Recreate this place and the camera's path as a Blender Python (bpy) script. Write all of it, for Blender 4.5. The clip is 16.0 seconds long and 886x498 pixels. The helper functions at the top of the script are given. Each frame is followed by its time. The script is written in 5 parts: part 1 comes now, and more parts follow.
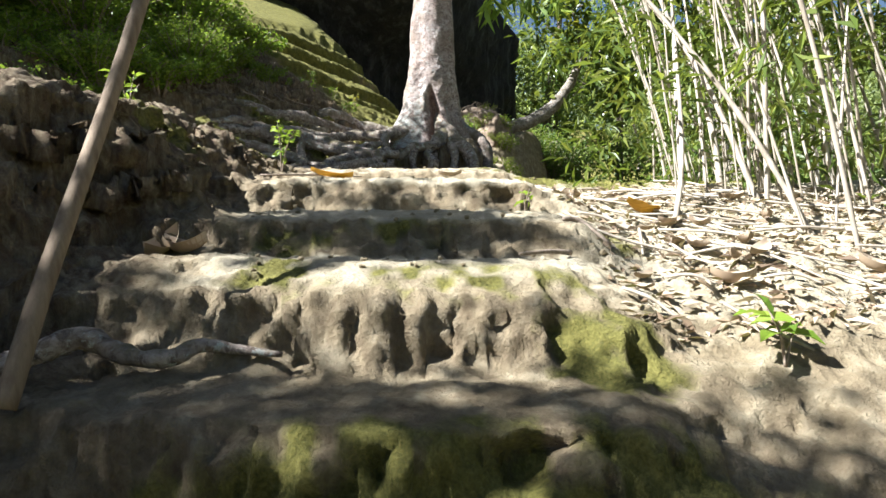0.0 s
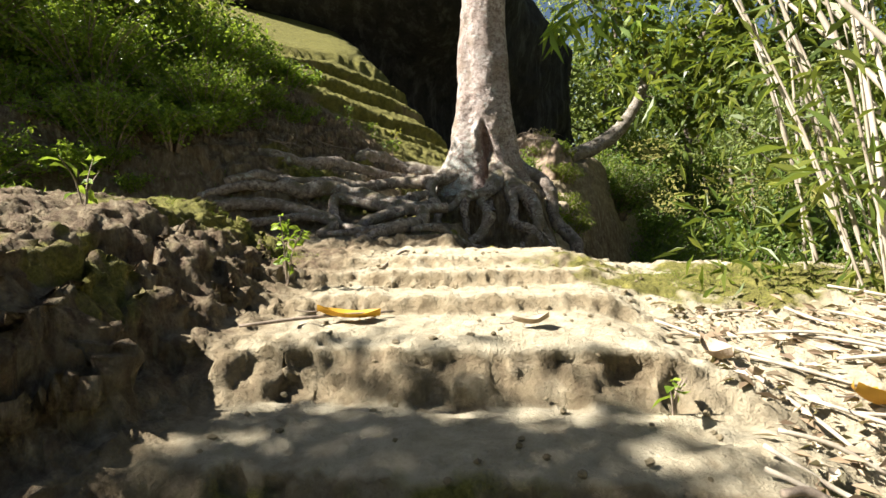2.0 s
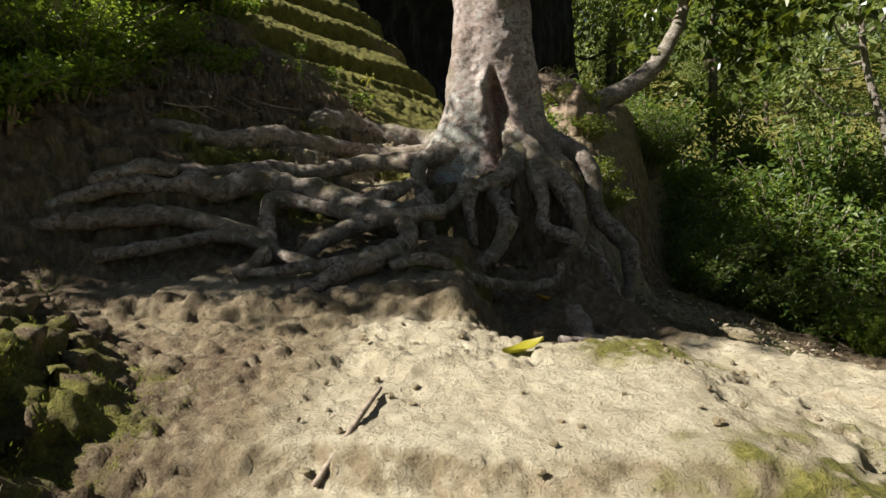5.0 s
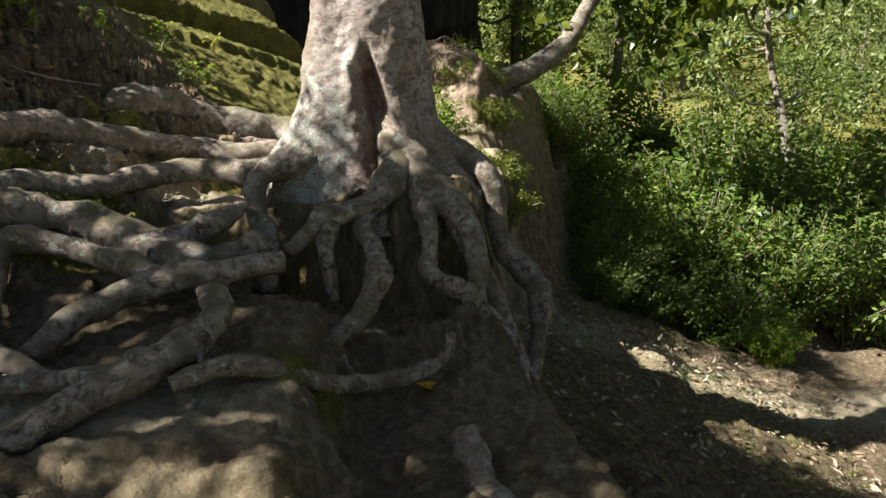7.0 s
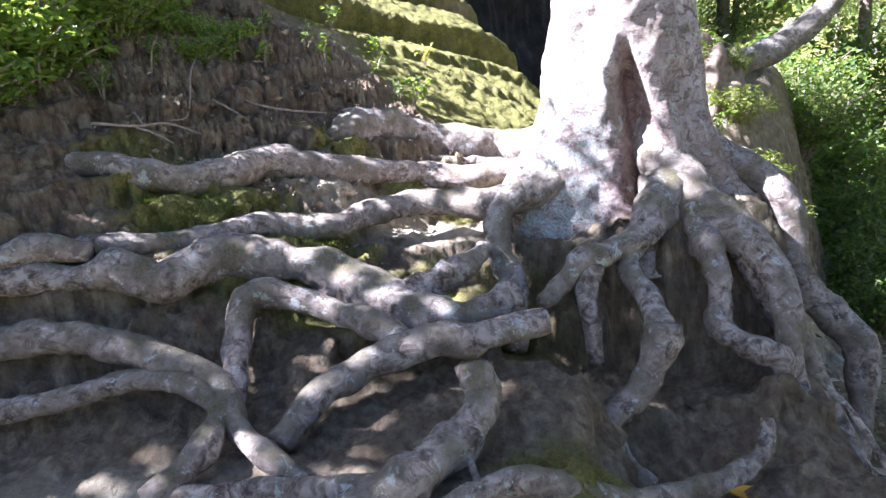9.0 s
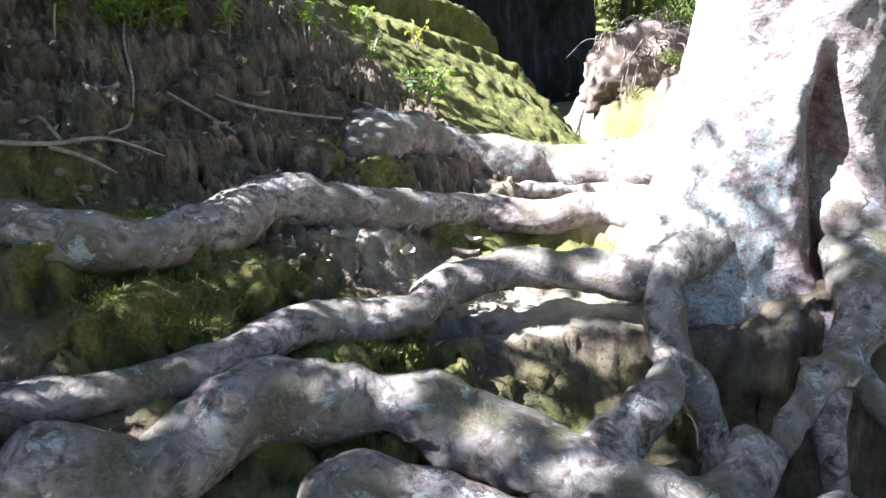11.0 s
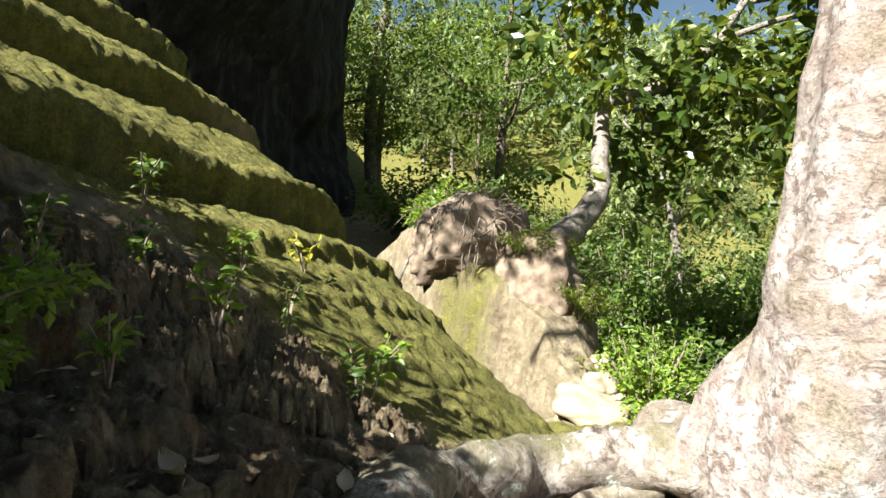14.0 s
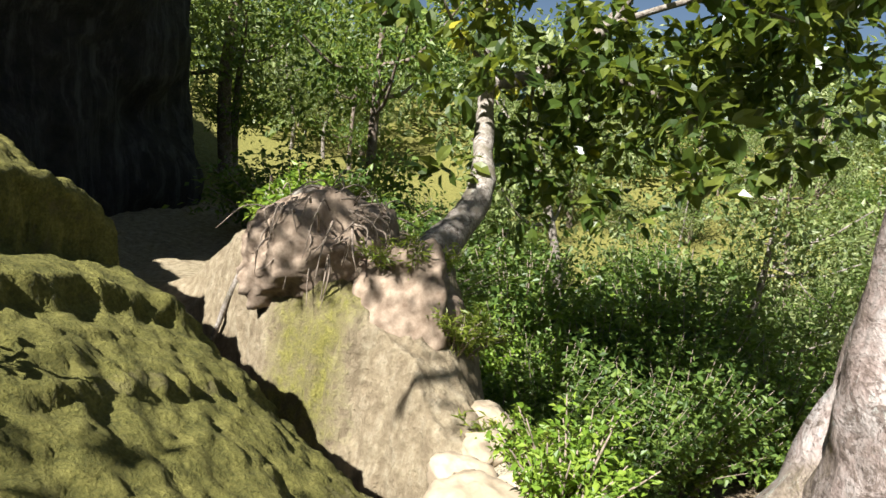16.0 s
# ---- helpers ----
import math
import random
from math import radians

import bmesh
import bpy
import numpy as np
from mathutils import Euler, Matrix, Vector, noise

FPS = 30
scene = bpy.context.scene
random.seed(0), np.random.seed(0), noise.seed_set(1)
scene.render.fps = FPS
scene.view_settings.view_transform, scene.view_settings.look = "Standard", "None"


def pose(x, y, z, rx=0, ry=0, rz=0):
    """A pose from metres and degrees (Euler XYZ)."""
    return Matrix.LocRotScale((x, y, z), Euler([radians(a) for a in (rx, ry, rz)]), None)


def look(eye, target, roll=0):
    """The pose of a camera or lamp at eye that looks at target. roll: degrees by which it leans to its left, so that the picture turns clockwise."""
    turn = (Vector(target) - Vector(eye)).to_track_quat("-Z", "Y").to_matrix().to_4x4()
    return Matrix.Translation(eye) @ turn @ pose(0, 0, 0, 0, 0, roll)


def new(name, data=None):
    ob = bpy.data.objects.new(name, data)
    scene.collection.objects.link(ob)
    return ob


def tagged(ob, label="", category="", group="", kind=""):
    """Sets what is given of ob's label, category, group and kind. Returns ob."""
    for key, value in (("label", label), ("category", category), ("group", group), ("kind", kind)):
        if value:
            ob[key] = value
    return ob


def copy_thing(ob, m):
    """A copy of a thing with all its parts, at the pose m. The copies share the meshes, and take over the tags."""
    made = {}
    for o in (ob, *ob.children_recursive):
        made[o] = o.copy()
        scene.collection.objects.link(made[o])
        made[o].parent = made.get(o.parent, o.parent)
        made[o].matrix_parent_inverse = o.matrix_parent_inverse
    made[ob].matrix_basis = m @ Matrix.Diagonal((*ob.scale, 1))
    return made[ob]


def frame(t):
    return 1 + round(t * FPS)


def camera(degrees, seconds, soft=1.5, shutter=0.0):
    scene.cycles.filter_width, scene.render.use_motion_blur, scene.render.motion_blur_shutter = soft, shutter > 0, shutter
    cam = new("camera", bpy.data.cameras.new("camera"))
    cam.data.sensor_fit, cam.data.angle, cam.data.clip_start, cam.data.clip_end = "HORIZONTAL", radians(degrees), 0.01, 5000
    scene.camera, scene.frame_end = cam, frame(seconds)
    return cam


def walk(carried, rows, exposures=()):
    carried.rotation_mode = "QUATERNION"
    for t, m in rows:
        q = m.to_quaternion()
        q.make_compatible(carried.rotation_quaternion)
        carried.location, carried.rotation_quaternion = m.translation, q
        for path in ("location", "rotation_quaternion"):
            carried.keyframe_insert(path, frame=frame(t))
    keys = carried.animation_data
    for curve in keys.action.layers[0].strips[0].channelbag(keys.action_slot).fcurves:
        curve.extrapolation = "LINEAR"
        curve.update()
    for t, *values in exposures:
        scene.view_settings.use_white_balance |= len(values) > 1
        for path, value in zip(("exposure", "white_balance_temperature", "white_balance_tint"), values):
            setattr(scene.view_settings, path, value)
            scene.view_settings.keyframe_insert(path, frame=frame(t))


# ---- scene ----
cam = camera(73.2, 16.0)
METRES, EYE, TILT, LEAN, TURN = 13.0, 1.3, -3.0, 0.0, 0.0
ROWS = [
    (0.0, 0.0, 0.0, 0.0, 0.0, 0.0, -0.0),
    (0.5, -0.0024, 0.0167, 0.0107, 3.0, -0.43, 0.73),
    (1.0, -0.0116, 0.0464, 0.0202, 4.14, -1.34, -0.03),
    (1.5, -0.0093, 0.0818, 0.0392, 4.54, 0.18, 0.79),
    (2.0, -0.008, 0.1142, 0.06, 4.86, 1.05, 1.41),
    (2.5, -0.0176, 0.143, 0.0685, 4.88, 0.26, 1.49),
    (3.0, -0.0181, 0.1693, 0.0812, 4.09, -0.51, 1.73),
    (3.5, -0.0184, 0.2091, 0.0965, 4.43, -1.14, 2.4),
    (6.0, -0.0359, 0.389, 0.1455, 0.11, -8.83, 2.72),
    (6.5, -0.017, 0.4197, 0.1568, -5.91, -9.57, 0.28),
    (7.0, -0.0093, 0.4454, 0.1634, -5.9, -10.1, 0.47),
    (7.5, -0.0165, 0.4793, 0.1639, -5.95, -10.8, 0.46),
    (8.0, -0.0237, 0.4934, 0.1727, -3.18, -11.07, 1.22),
    (8.5, -0.0299, 0.4951, 0.1733, 3.02, -10.98, 2.38),
    (9.0, -0.0483, 0.5027, 0.1773, 10.4, -10.04, 3.96),
    (11.5, -0.1682, 0.6275, 0.2124, -3.64, -13.19, 1.26),
    (12.0, -0.189, 0.6511, 0.2264, -3.92, -11.11, 1.37),
    (12.5, -0.1951, 0.665, 0.2343, -6.47, -8.4, 0.79),
    (13.0, -0.2054, 0.688, 0.2497, -10.5, -5.74, 0.3),
    (13.5, -0.2225, 0.7129, 0.2617, -21.8, -5.89, -0.29),
    (14.0, -0.2225, 0.7184, 0.2747, -29.22, -5.16, -1.86),
    (14.5, -0.2035, 0.7333, 0.2638, -34.37, -5.25, -2.25),
    (15.0, -0.1794, 0.7617, 0.2691, -37.9, -5.81, -2.58),
    (15.5, -0.1638, 0.7917, 0.2752, -39.76, -5.81, -3.32),
    (16.0, -0.1478, 0.8086, 0.2814, -40.99, -5.74, -3.67),
]
walk(cam, [(t, pose(0, 0, EYE, TILT, LEAN, TURN) @ pose(METRES * x, METRES * y, METRES * z, 90 + pitch, roll, yaw)) for t, x, y, z, yaw, pitch, roll in ROWS],
     [(0.0, 2.05, 5900, 10), (1.0, 2.0, 6400, 10), (2.5, 1.7, 6700, 10), (3.5, 1.35, 6700, 10), (6.0, 1.0, 6700, 9), (7.0, 1.6, 6600, 8), (8.0, 2.75, 6600, 10), (9.0, 3.4, 5300, 26), (11.5, 2.75, 5200, 12), (12.5, 2.1, 6500, 4), (14.5, 1.9, 6250, 8), (16.0, 1.65, 6250, 10)])

# world, sun and exposure
SUN_TO = Vector((-0.72, -0.19, 0.735)).normalized()
world = bpy.data.worlds.new("world")
scene.world = world
world.use_nodes = True
wn = world.node_tree
sky = wn.nodes.new("ShaderNodeTexSky")
sky.sky_type, sky.sun_disc = "NISHITA", False
sky.sun_elevation = math.asin(SUN_TO.z)
sky.sun_rotation = math.atan2(SUN_TO.x, SUN_TO.y)
wn.links.new(sky.outputs[0], wn.nodes["Background"].inputs[0])
wn.nodes["Background"].inputs[1].default_value = 0.025
sun = new("sun", bpy.data.lights.new("sun", "SUN"))
sun.data.energy, sun.data.angle, sun.data.color = 5.0, radians(0.5), (1.0, 0.96, 0.90)
sun.matrix_world = look((0, 0, 30), Vector((0, 0, 30)) - SUN_TO)

# ---- materials ----
class Nodes:
    """A small builder for node materials."""
    def __init__(self, name):
        self.mat = bpy.data.materials.new(name)
        self.mat.use_nodes = True
        self.tree = self.mat.node_tree
        self.bsdf = self.tree.nodes["Principled BSDF"]
        self.coord = self.tree.nodes.new("ShaderNodeTexCoord").outputs["Object"]
        self.bsdf.inputs["Specular IOR Level"].default_value = 0.25

    def link(self, a, b):
        self.tree.links.new(a, b)

    def add(self, kind, **settings):
        n = self.tree.nodes.new(kind)
        for key, value in settings.items():
            n.inputs[key].default_value = value
        return n

    def noise(self, scale, detail=5.0, rough=0.6, squash=None, distort=0.0):
        n = self.add("ShaderNodeTexNoise", Scale=scale, Detail=detail, Roughness=rough, Distortion=distort)
        src = self.coord
        if squash:
            m = self.tree.nodes.new("ShaderNodeMapping")
            m.inputs["Scale"].default_value = squash
            self.link(src, m.inputs["Vector"])
            src = m.outputs[0]
        self.link(src, n.inputs["Vector"])
        return n.outputs["Fac"]

    def ramp(self, fac, stops):
        r = self.tree.nodes.new("ShaderNodeValToRGB")
        e = r.color_ramp.elements
        while len(e) < len(stops):
            e.new(0.5)
        for k, (p, c) in enumerate(stops):
            e[k].position = p
            e[k].color = (*c, 1) if len(c) == 3 else c
        self.link(fac, r.inputs[0])
        return r.outputs[0]

    def math(self, op, a, b=0.5, clamp=False):
        n = self.tree.nodes.new("ShaderNodeMath")
        n.operation, n.use_clamp = op, clamp
        for k, v in enumerate((a, b)):
            if isinstance(v, (int, float)):
                n.inputs[k].default_value = v
            else:
                self.link(v, n.inputs[k])
        return n.outputs[0]

    def mix(self, fac, a, b):
        n = self.tree.nodes.new("ShaderNodeMix")
        n.data_type = "RGBA"
        for sock, v in ((n.inputs[0], fac), (n.inputs[6], a), (n.inputs[7], b)):
            if isinstance(v, (int, float)):
                sock.default_value = v
            elif isinstance(v, tuple):
                sock.default_value = (*v, 1)
            else:
                self.link(v, sock)
        return n.outputs[2]

    def bump(self, height, strength=0.5, distance=0.02):
        n = self.tree.nodes.new("ShaderNodeBump")
        n.inputs["Strength"].default_value, n.inputs["Distance"].default_value = strength, distance
        self.link(height, n.inputs["Height"])
        if self.bsdf.inputs["Normal"].links:
            self.link(self.bsdf.inputs["Normal"].links[0].from_socket, n.inputs["Normal"])
        self.link(n.outputs[0], self.bsdf.inputs["Normal"])

    def done(self, colour, rough=0.9):
        self.link(colour, self.bsdf.inputs["Base Color"])
        self.bsdf.inputs["Roughness"].default_value = rough
        return self.mat


def ramp01(n, fac, lo, hi):
    return n.ramp(fac, [(lo, (0, 0, 0)), (hi, (1, 1, 1))])


def make_clay():
    n = Nodes("eroded_clay")
    cover = n.tree.nodes.new("ShaderNodeAttribute")
    cover.attribute_name = "cover"
    sep = n.tree.nodes.new("ShaderNodeSeparateColor")
    n.link(cover.outputs["Color"], sep.inputs[0])
    fine, mid, big = n.noise(60, 6, 0.7), n.noise(9, 6, 0.65), n.noise(1.6, 4)
    streak = n.noise(6, 5, 0.65, squash=(3.2, 3.2, 0.5))
    base = n.ramp(mid, [(0.25, (0.14, 0.105, 0.06)), (0.5, (0.29, 0.235, 0.145)), (0.75, (0.44, 0.38, 0.26))])
    sand = n.ramp(mid, [(0.25, (0.35, 0.295, 0.195)), (0.7, (0.60, 0.54, 0.40))])
    col = n.mix(n.math("MULTIPLY", sep.outputs[2], ramp01(n, n.math("ADD", big, n.math("MULTIPLY", fine, 0.35)), 0.42, 0.85), True), base, sand)
    col = n.mix(n.math("MULTIPLY", sep.outputs[2], 0.6), col, sand)
    # dark earth tone that also carries painted shade, mixed in by the cover's green
    shaded_soil = n.ramp(fine, [(0.3, (0.05, 0.032, 0.02)), (0.7, (0.155, 0.10, 0.062))])
    col = n.mix(n.math("MULTIPLY", sep.outputs[1], ramp01(n, streak, 0.3, 0.6)), col, shaded_soil)
    moss = n.ramp(n.math("ADD", n.math("MULTIPLY", fine, 0.5), n.math("MULTIPLY", mid, 0.5)),
                  [(0.3, (0.04, 0.045, 0.010)), (0.5, (0.155, 0.145, 0.036)), (0.72, (0.33, 0.295, 0.085))])
    patch = n.math("ADD", n.math("MULTIPLY", mid, 0.75), n.math("MULTIPLY", big, 0.55))
    m = n.math("ADD", n.math("MULTIPLY", sep.outputs[0], 1.5), n.math("SUBTRACT", patch, 1.15))
    col = n.mix(ramp01(n, m, 0.02, 0.35), col, moss)
    n.bump(streak, 0.5, 0.05)
    n.bump(mid, 0.9, 0.06)
    n.bump(fine, 0.9, 0.022)
    return n.done(col, 0.95)


def make_bark(name, dark, middle, pale, moss, scale=1.0, band=0.0, lichen=0.0, stain=0.0, flakes=0.0):
    n = Nodes(name)
    fine, mid, big = n.noise(70 * scale, 6, 0.7), n.noise(14 * scale, 6, 0.7, distort=0.6), n.noise(3.2 * scale, 5, 0.6)
    col = n.ramp(n.math('ADD', n.math('MULTIPLY', mid, 0.7), n.math('MULTIPLY', big, 0.3)), [(0.38, dark), (0.46, middle), (0.53, pale)])
    col = n.mix(ramp01(n, n.math("ADD", big, n.math("MULTIPLY", fine, 0.2)), 0.50, 0.72), col, n.ramp(fine, [(0.3, dark), (0.7, middle)]))
    if stain:
        broad = n.math("ADD", n.math("MULTIPLY", n.noise(1.9, 5, 0.62, squash=(1.4, 1.4, 0.75)), 0.85), n.math("MULTIPLY", mid, 0.15))
        col = n.mix(n.math("MULTIPLY", ramp01(n, broad, 0.47, 0.55), stain), col, n.ramp(fine, [(0.3, (0.14, 0.10, 0.078)), (0.7, (0.34, 0.25, 0.205))]))
    if flakes:
        # peeled scales, wider than high
        scale_a = n.noise(11, 6, 0.75, squash=(1.0, 1.0, 1.5), distort=1.2)
        col = n.mix(n.math("MULTIPLY", ramp01(n, scale_a, 0.525, 0.575), flakes), col, n.ramp(fine, [(0.3, (0.075, 0.055, 0.045)), (0.7, (0.22, 0.17, 0.14))]))
        chip = n.noise(34, 4, 0.7, squash=(1.0, 1.0, 2.2))
        col = n.mix(n.math("MULTIPLY", ramp01(n, chip, 0.60, 0.66), flakes * 0.8), col, (0.10, 0.075, 0.06))
        n.bump(scale_a, 0.6, 0.02)
        # bark lost in the hollow, lichen crust on the foot
        attr = n.tree.nodes.new("ShaderNodeAttribute")
        attr.attribute_name = "bare"
        part_of = n.tree.nodes.new("ShaderNodeSeparateColor")
        n.link(attr.outputs["Color"], part_of.inputs[0])
        crust = n.math("MULTIPLY", part_of.outputs[1], ramp01(n, n.math("ADD", mid, n.math("MULTIPLY", fine, 0.3)), 0.60, 0.70))
        col = n.mix(crust, col, n.ramp(fine, [(0.35, (0.17, 0.17, 0.14)), (0.62, (0.50, 0.53, 0.49))]))
        col = n.mix(n.math("MULTIPLY", part_of.outputs[0], 0.9), col, n.ramp(mid, [(0.35, (0.09, 0.05, 0.04)), (0.65, (0.27, 0.165, 0.13))]))
    if lichen:
        spot = n.noise(8 * scale, 6, 0.78, distort=0.4)
        col = n.mix(n.math("MULTIPLY", ramp01(n, spot, 0.585, 0.62), lichen), col, n.ramp(fine, [(0.35, (0.34, 0.38, 0.34)), (0.65, (0.58, 0.61, 0.56))]))
    if moss:
        geo = n.tree.nodes.new("ShaderNodeNewGeometry")
        sx = n.tree.nodes.new("ShaderNodeSeparateXYZ")
        n.link(geo.outputs["Normal"], sx.inputs[0])
        grow = n.math("ADD", n.math("MULTIPLY", sx.outputs[2], 0.10), n.math("ADD", n.math("MULTIPLY", big, 0.7), n.math("MULTIPLY", fine, 0.25)))
        col = n.mix(n.math("MULTIPLY", ramp01(n, grow, 0.50, 0.66), moss), col, n.ramp(fine, [(0.3, (0.05, 0.055, 0.015)), (0.7, (0.19, 0.18, 0.05))]))
    ring = n.noise(9 * scale, 4, 0.6, squash=(0.6, 0.6, 3.0))
    n.bump(ring, 0.25 + band, 0.02)
    n.bump(mid, 0.6, 0.022)
    n.bump(fine, 0.6, 0.008)
    return n.done(col, 0.85)


def make_leaf(name, dark, mid, pale, translucent=0.35, gloss=0.45):
    n = Nodes(name)
    geo = n.tree.nodes.new("ShaderNodeNewGeometry")
    col = n.ramp(geo.outputs["Random Per Island"], [(0.0, dark), (0.55, mid), (1.0, pale)])
    col = n.mix(n.math("MULTIPLY", n.noise(26, 3), 0.25), col, dark)
    n.link(col, n.bsdf.inputs["Base Color"])
    n.bsdf.inputs["Roughness"].default_value = gloss
    n.bsdf.inputs["Specular IOR Level"].default_value = 0.4
    tr = n.tree.nodes.new("ShaderNodeBsdfTranslucent")
    bright = n.mix(0.35, col, (0.42, 0.5, 0.04))
    n.link(bright, tr.inputs[0])
    mx = n.tree.nodes.new("ShaderNodeMixShader")
    mx.inputs[0].default_value = translucent
    n.link(n.bsdf.outputs[0], mx.inputs[1])
    n.link(tr.outputs[0], mx.inputs[2])
    n.link(mx.outputs[0], n.tree.nodes["Material Output"].inputs["Surface"])
    return n.mat


def make_rock():
    n = Nodes("shaded_cliff_rock")
    mid, big, fine = n.noise(2.2, 7, 0.7), n.noise(0.35, 5, 0.6), n.noise(14, 5)
    streak = n.noise(1.1, 6, 0.7, squash=(3, 3, 0.18))
    # near-black rock: the deep shade under the overhang is in this colour
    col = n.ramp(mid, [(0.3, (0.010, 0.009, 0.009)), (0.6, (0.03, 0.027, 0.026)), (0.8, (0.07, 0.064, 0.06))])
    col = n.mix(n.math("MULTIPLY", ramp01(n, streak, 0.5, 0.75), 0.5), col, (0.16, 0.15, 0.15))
    n.bump(mid, 0.8, 0.3)
    n.bump(fine, 0.5, 0.05)
    return n.done(col, 0.9)


def make_plain(name, dark, pale, scale=20, squash=None, rough=0.8, bump=0.3):
    n = Nodes(name)
    f = n.noise(scale, 6, 0.65, squash)
    col = n.ramp(f, [(0.3, dark), (0.7, pale)])
    info = n.tree.nodes.new("ShaderNodeObjectInfo")
    col = n.mix(n.math("MULTIPLY", info.outputs["Random"], 0.35), col, dark)
    n.bump(f, bump, 0.01)
    return n.done(col, rough)


CLAY = make_clay()
BARK = make_bark("pale_blotched_bark", (0.15, 0.11, 0.09), (0.35, 0.285, 0.255), (0.53, 0.485, 0.45), 0.3, 1.0, 0.05, 0.55, 0.45, 0.9)
ROOT = make_bark("root_bark", (0.07, 0.052, 0.04), (0.22, 0.175, 0.14), (0.40, 0.345, 0.29), 0.45, 1.3, 0.1, 0.7)
BARK_ROOT = make_bark("lichened_root_bark", (0.06, 0.045, 0.035), (0.21, 0.172, 0.14), (0.40, 0.355, 0.305), 0.5, 1.2, 0.15, 0.8)
BARK_DARK = make_bark("brown_bark", (0.05, 0.035, 0.025), (0.14, 0.10, 0.075), (0.30, 0.25, 0.20), 0.4, 1.6, 0.1, 0.4)
BARK_PALE = make_bark("grey_bark", (0.07, 0.055, 0.042), (0.19, 0.16, 0.13), (0.36, 0.325, 0.28), 0.2, 1.4, 0.1, 0.3)
ROCK = make_rock()
STONE = make_plain("tan_stone", (0.26, 0.20, 0.13), (0.50, 0.42, 0.30), 7, None, 0.92, 0.6)
WOOD = make_plain("weathered_pole_wood", (0.14, 0.10, 0.065), (0.33, 0.26, 0.18), 30, (1, 1, 0.1), 0.8, 0.4)
CANE = make_plain("dry_bamboo", (0.22, 0.18, 0.13), (0.55, 0.50, 0.41), 18, (1, 1, 0.15), 0.55, 0.2)
TWIG = make_plain("dry_twig", (0.14, 0.105, 0.075), (0.40, 0.33, 0.26), 40, None, 0.85, 0.3)
EARTH = make_plain("root_plate_earth", (0.13, 0.09, 0.06), (0.38, 0.30, 0.22), 12, None, 0.95, 0.8)
LEAF_BUSH = make_leaf("bush_leaf", (0.035, 0.07, 0.016), (0.10, 0.17, 0.032), (0.24, 0.32, 0.07), 0.45)
LEAF_FRESH = make_leaf("fresh_leaf", (0.08, 0.15, 0.018), (0.18, 0.29, 0.03), (0.32, 0.42, 0.06), 0.45)
LEAF_WOODS = make_leaf("woods_leaf", (0.07, 0.10, 0.035), (0.18, 0.235, 0.075), (0.36, 0.40, 0.17), 0.45)
LEAF_BROAD = make_leaf("broad_leaf", (0.02, 0.04, 0.008), (0.06, 0.095, 0.016), (0.15, 0.17, 0.03), 0.35, 0.32)
LEAF_YELLOW = make_leaf("yellow_green_leaf", (0.18, 0.20, 0.02), (0.36, 0.34, 0.03), (0.55, 0.46, 0.05), 0.45)
LEAF_CANE = make_leaf("bamboo_leaf", (0.05, 0.085, 0.015), (0.12, 0.17, 0.03), (0.26, 0.28, 0.06), 0.4)
LEAF_FERN = make_leaf("fern_leaf", (0.08, 0.12, 0.015), (0.19, 0.24, 0.03), (0.33, 0.36, 0.06), 0.4)
LEAF_DRY = make_leaf("dry_leaf", (0.10, 0.065, 0.04), (0.34, 0.25, 0.16), (0.62, 0.54, 0.43), 0.15, 0.7)
LEAF_FALLEN = make_leaf("fallen_yellow_leaf", (0.45, 0.22, 0.02), (0.60, 0.32, 0.03), (0.66, 0.42, 0.05), 0.15, 0.6)

# ---- large structure: the lie of the land ----
def vnoise(x, y, z=0.0, seed=0):
    """Smooth value noise in -1..1 on numpy arrays."""
    x, y, z = np.broadcast_arrays(np.asarray(x, float), np.asarray(y, float), np.asarray(z, float))
    xi, yi, zi = np.floor(x).astype(np.int64), np.floor(y).astype(np.int64), np.floor(z).astype(np.int64)
    fx, fy, fz = x - xi, y - yi, z - zi
    fx, fy, fz = fx * fx * (3 - 2 * fx), fy * fy * (3 - 2 * fy), fz * fz * (3 - 2 * fz)

    def h(a, b, c):
        n = (a * 374761393 + b * 668265263 + c * 2147483647 + seed * 974711) & 0x7FFFFFFF
        n = ((n ^ (n >> 13)) * 1274126177) & 0x7FFFFFFF
        return ((n ^ (n >> 16)) & 0xFFFF) / 32767.5 - 1

    def lerp(a, b, f):
        return a + (b - a) * f
    lo = lerp(lerp(h(xi, yi, zi), h(xi + 1, yi, zi), fx), lerp(h(xi, yi + 1, zi), h(xi + 1, yi + 1, zi), fx), fy)
    hi = lerp(lerp(h(xi, yi, zi + 1), h(xi + 1, yi, zi + 1), fx), lerp(h(xi, yi + 1, zi + 1), h(xi + 1, yi + 1, zi + 1), fx), fy)
    return lerp(lo, hi, fz)


def fbm(x, y, z=0.0, octaves=4, seed=0):
    total, amp = 0.0, 0.5
    for k in range(octaves):
        total = total + amp * vnoise(np.asarray(x) * 2.03 ** k, np.asarray(y) * 2.03 ** k, np.asarray(z) * 2.03 ** k, seed + k)
        amp *= 0.5
    return total


def step01(a, b, v):
    t = np.clip((v - a) / (b - a), 0, 1)
    return t * t * (3 - 2 * t)


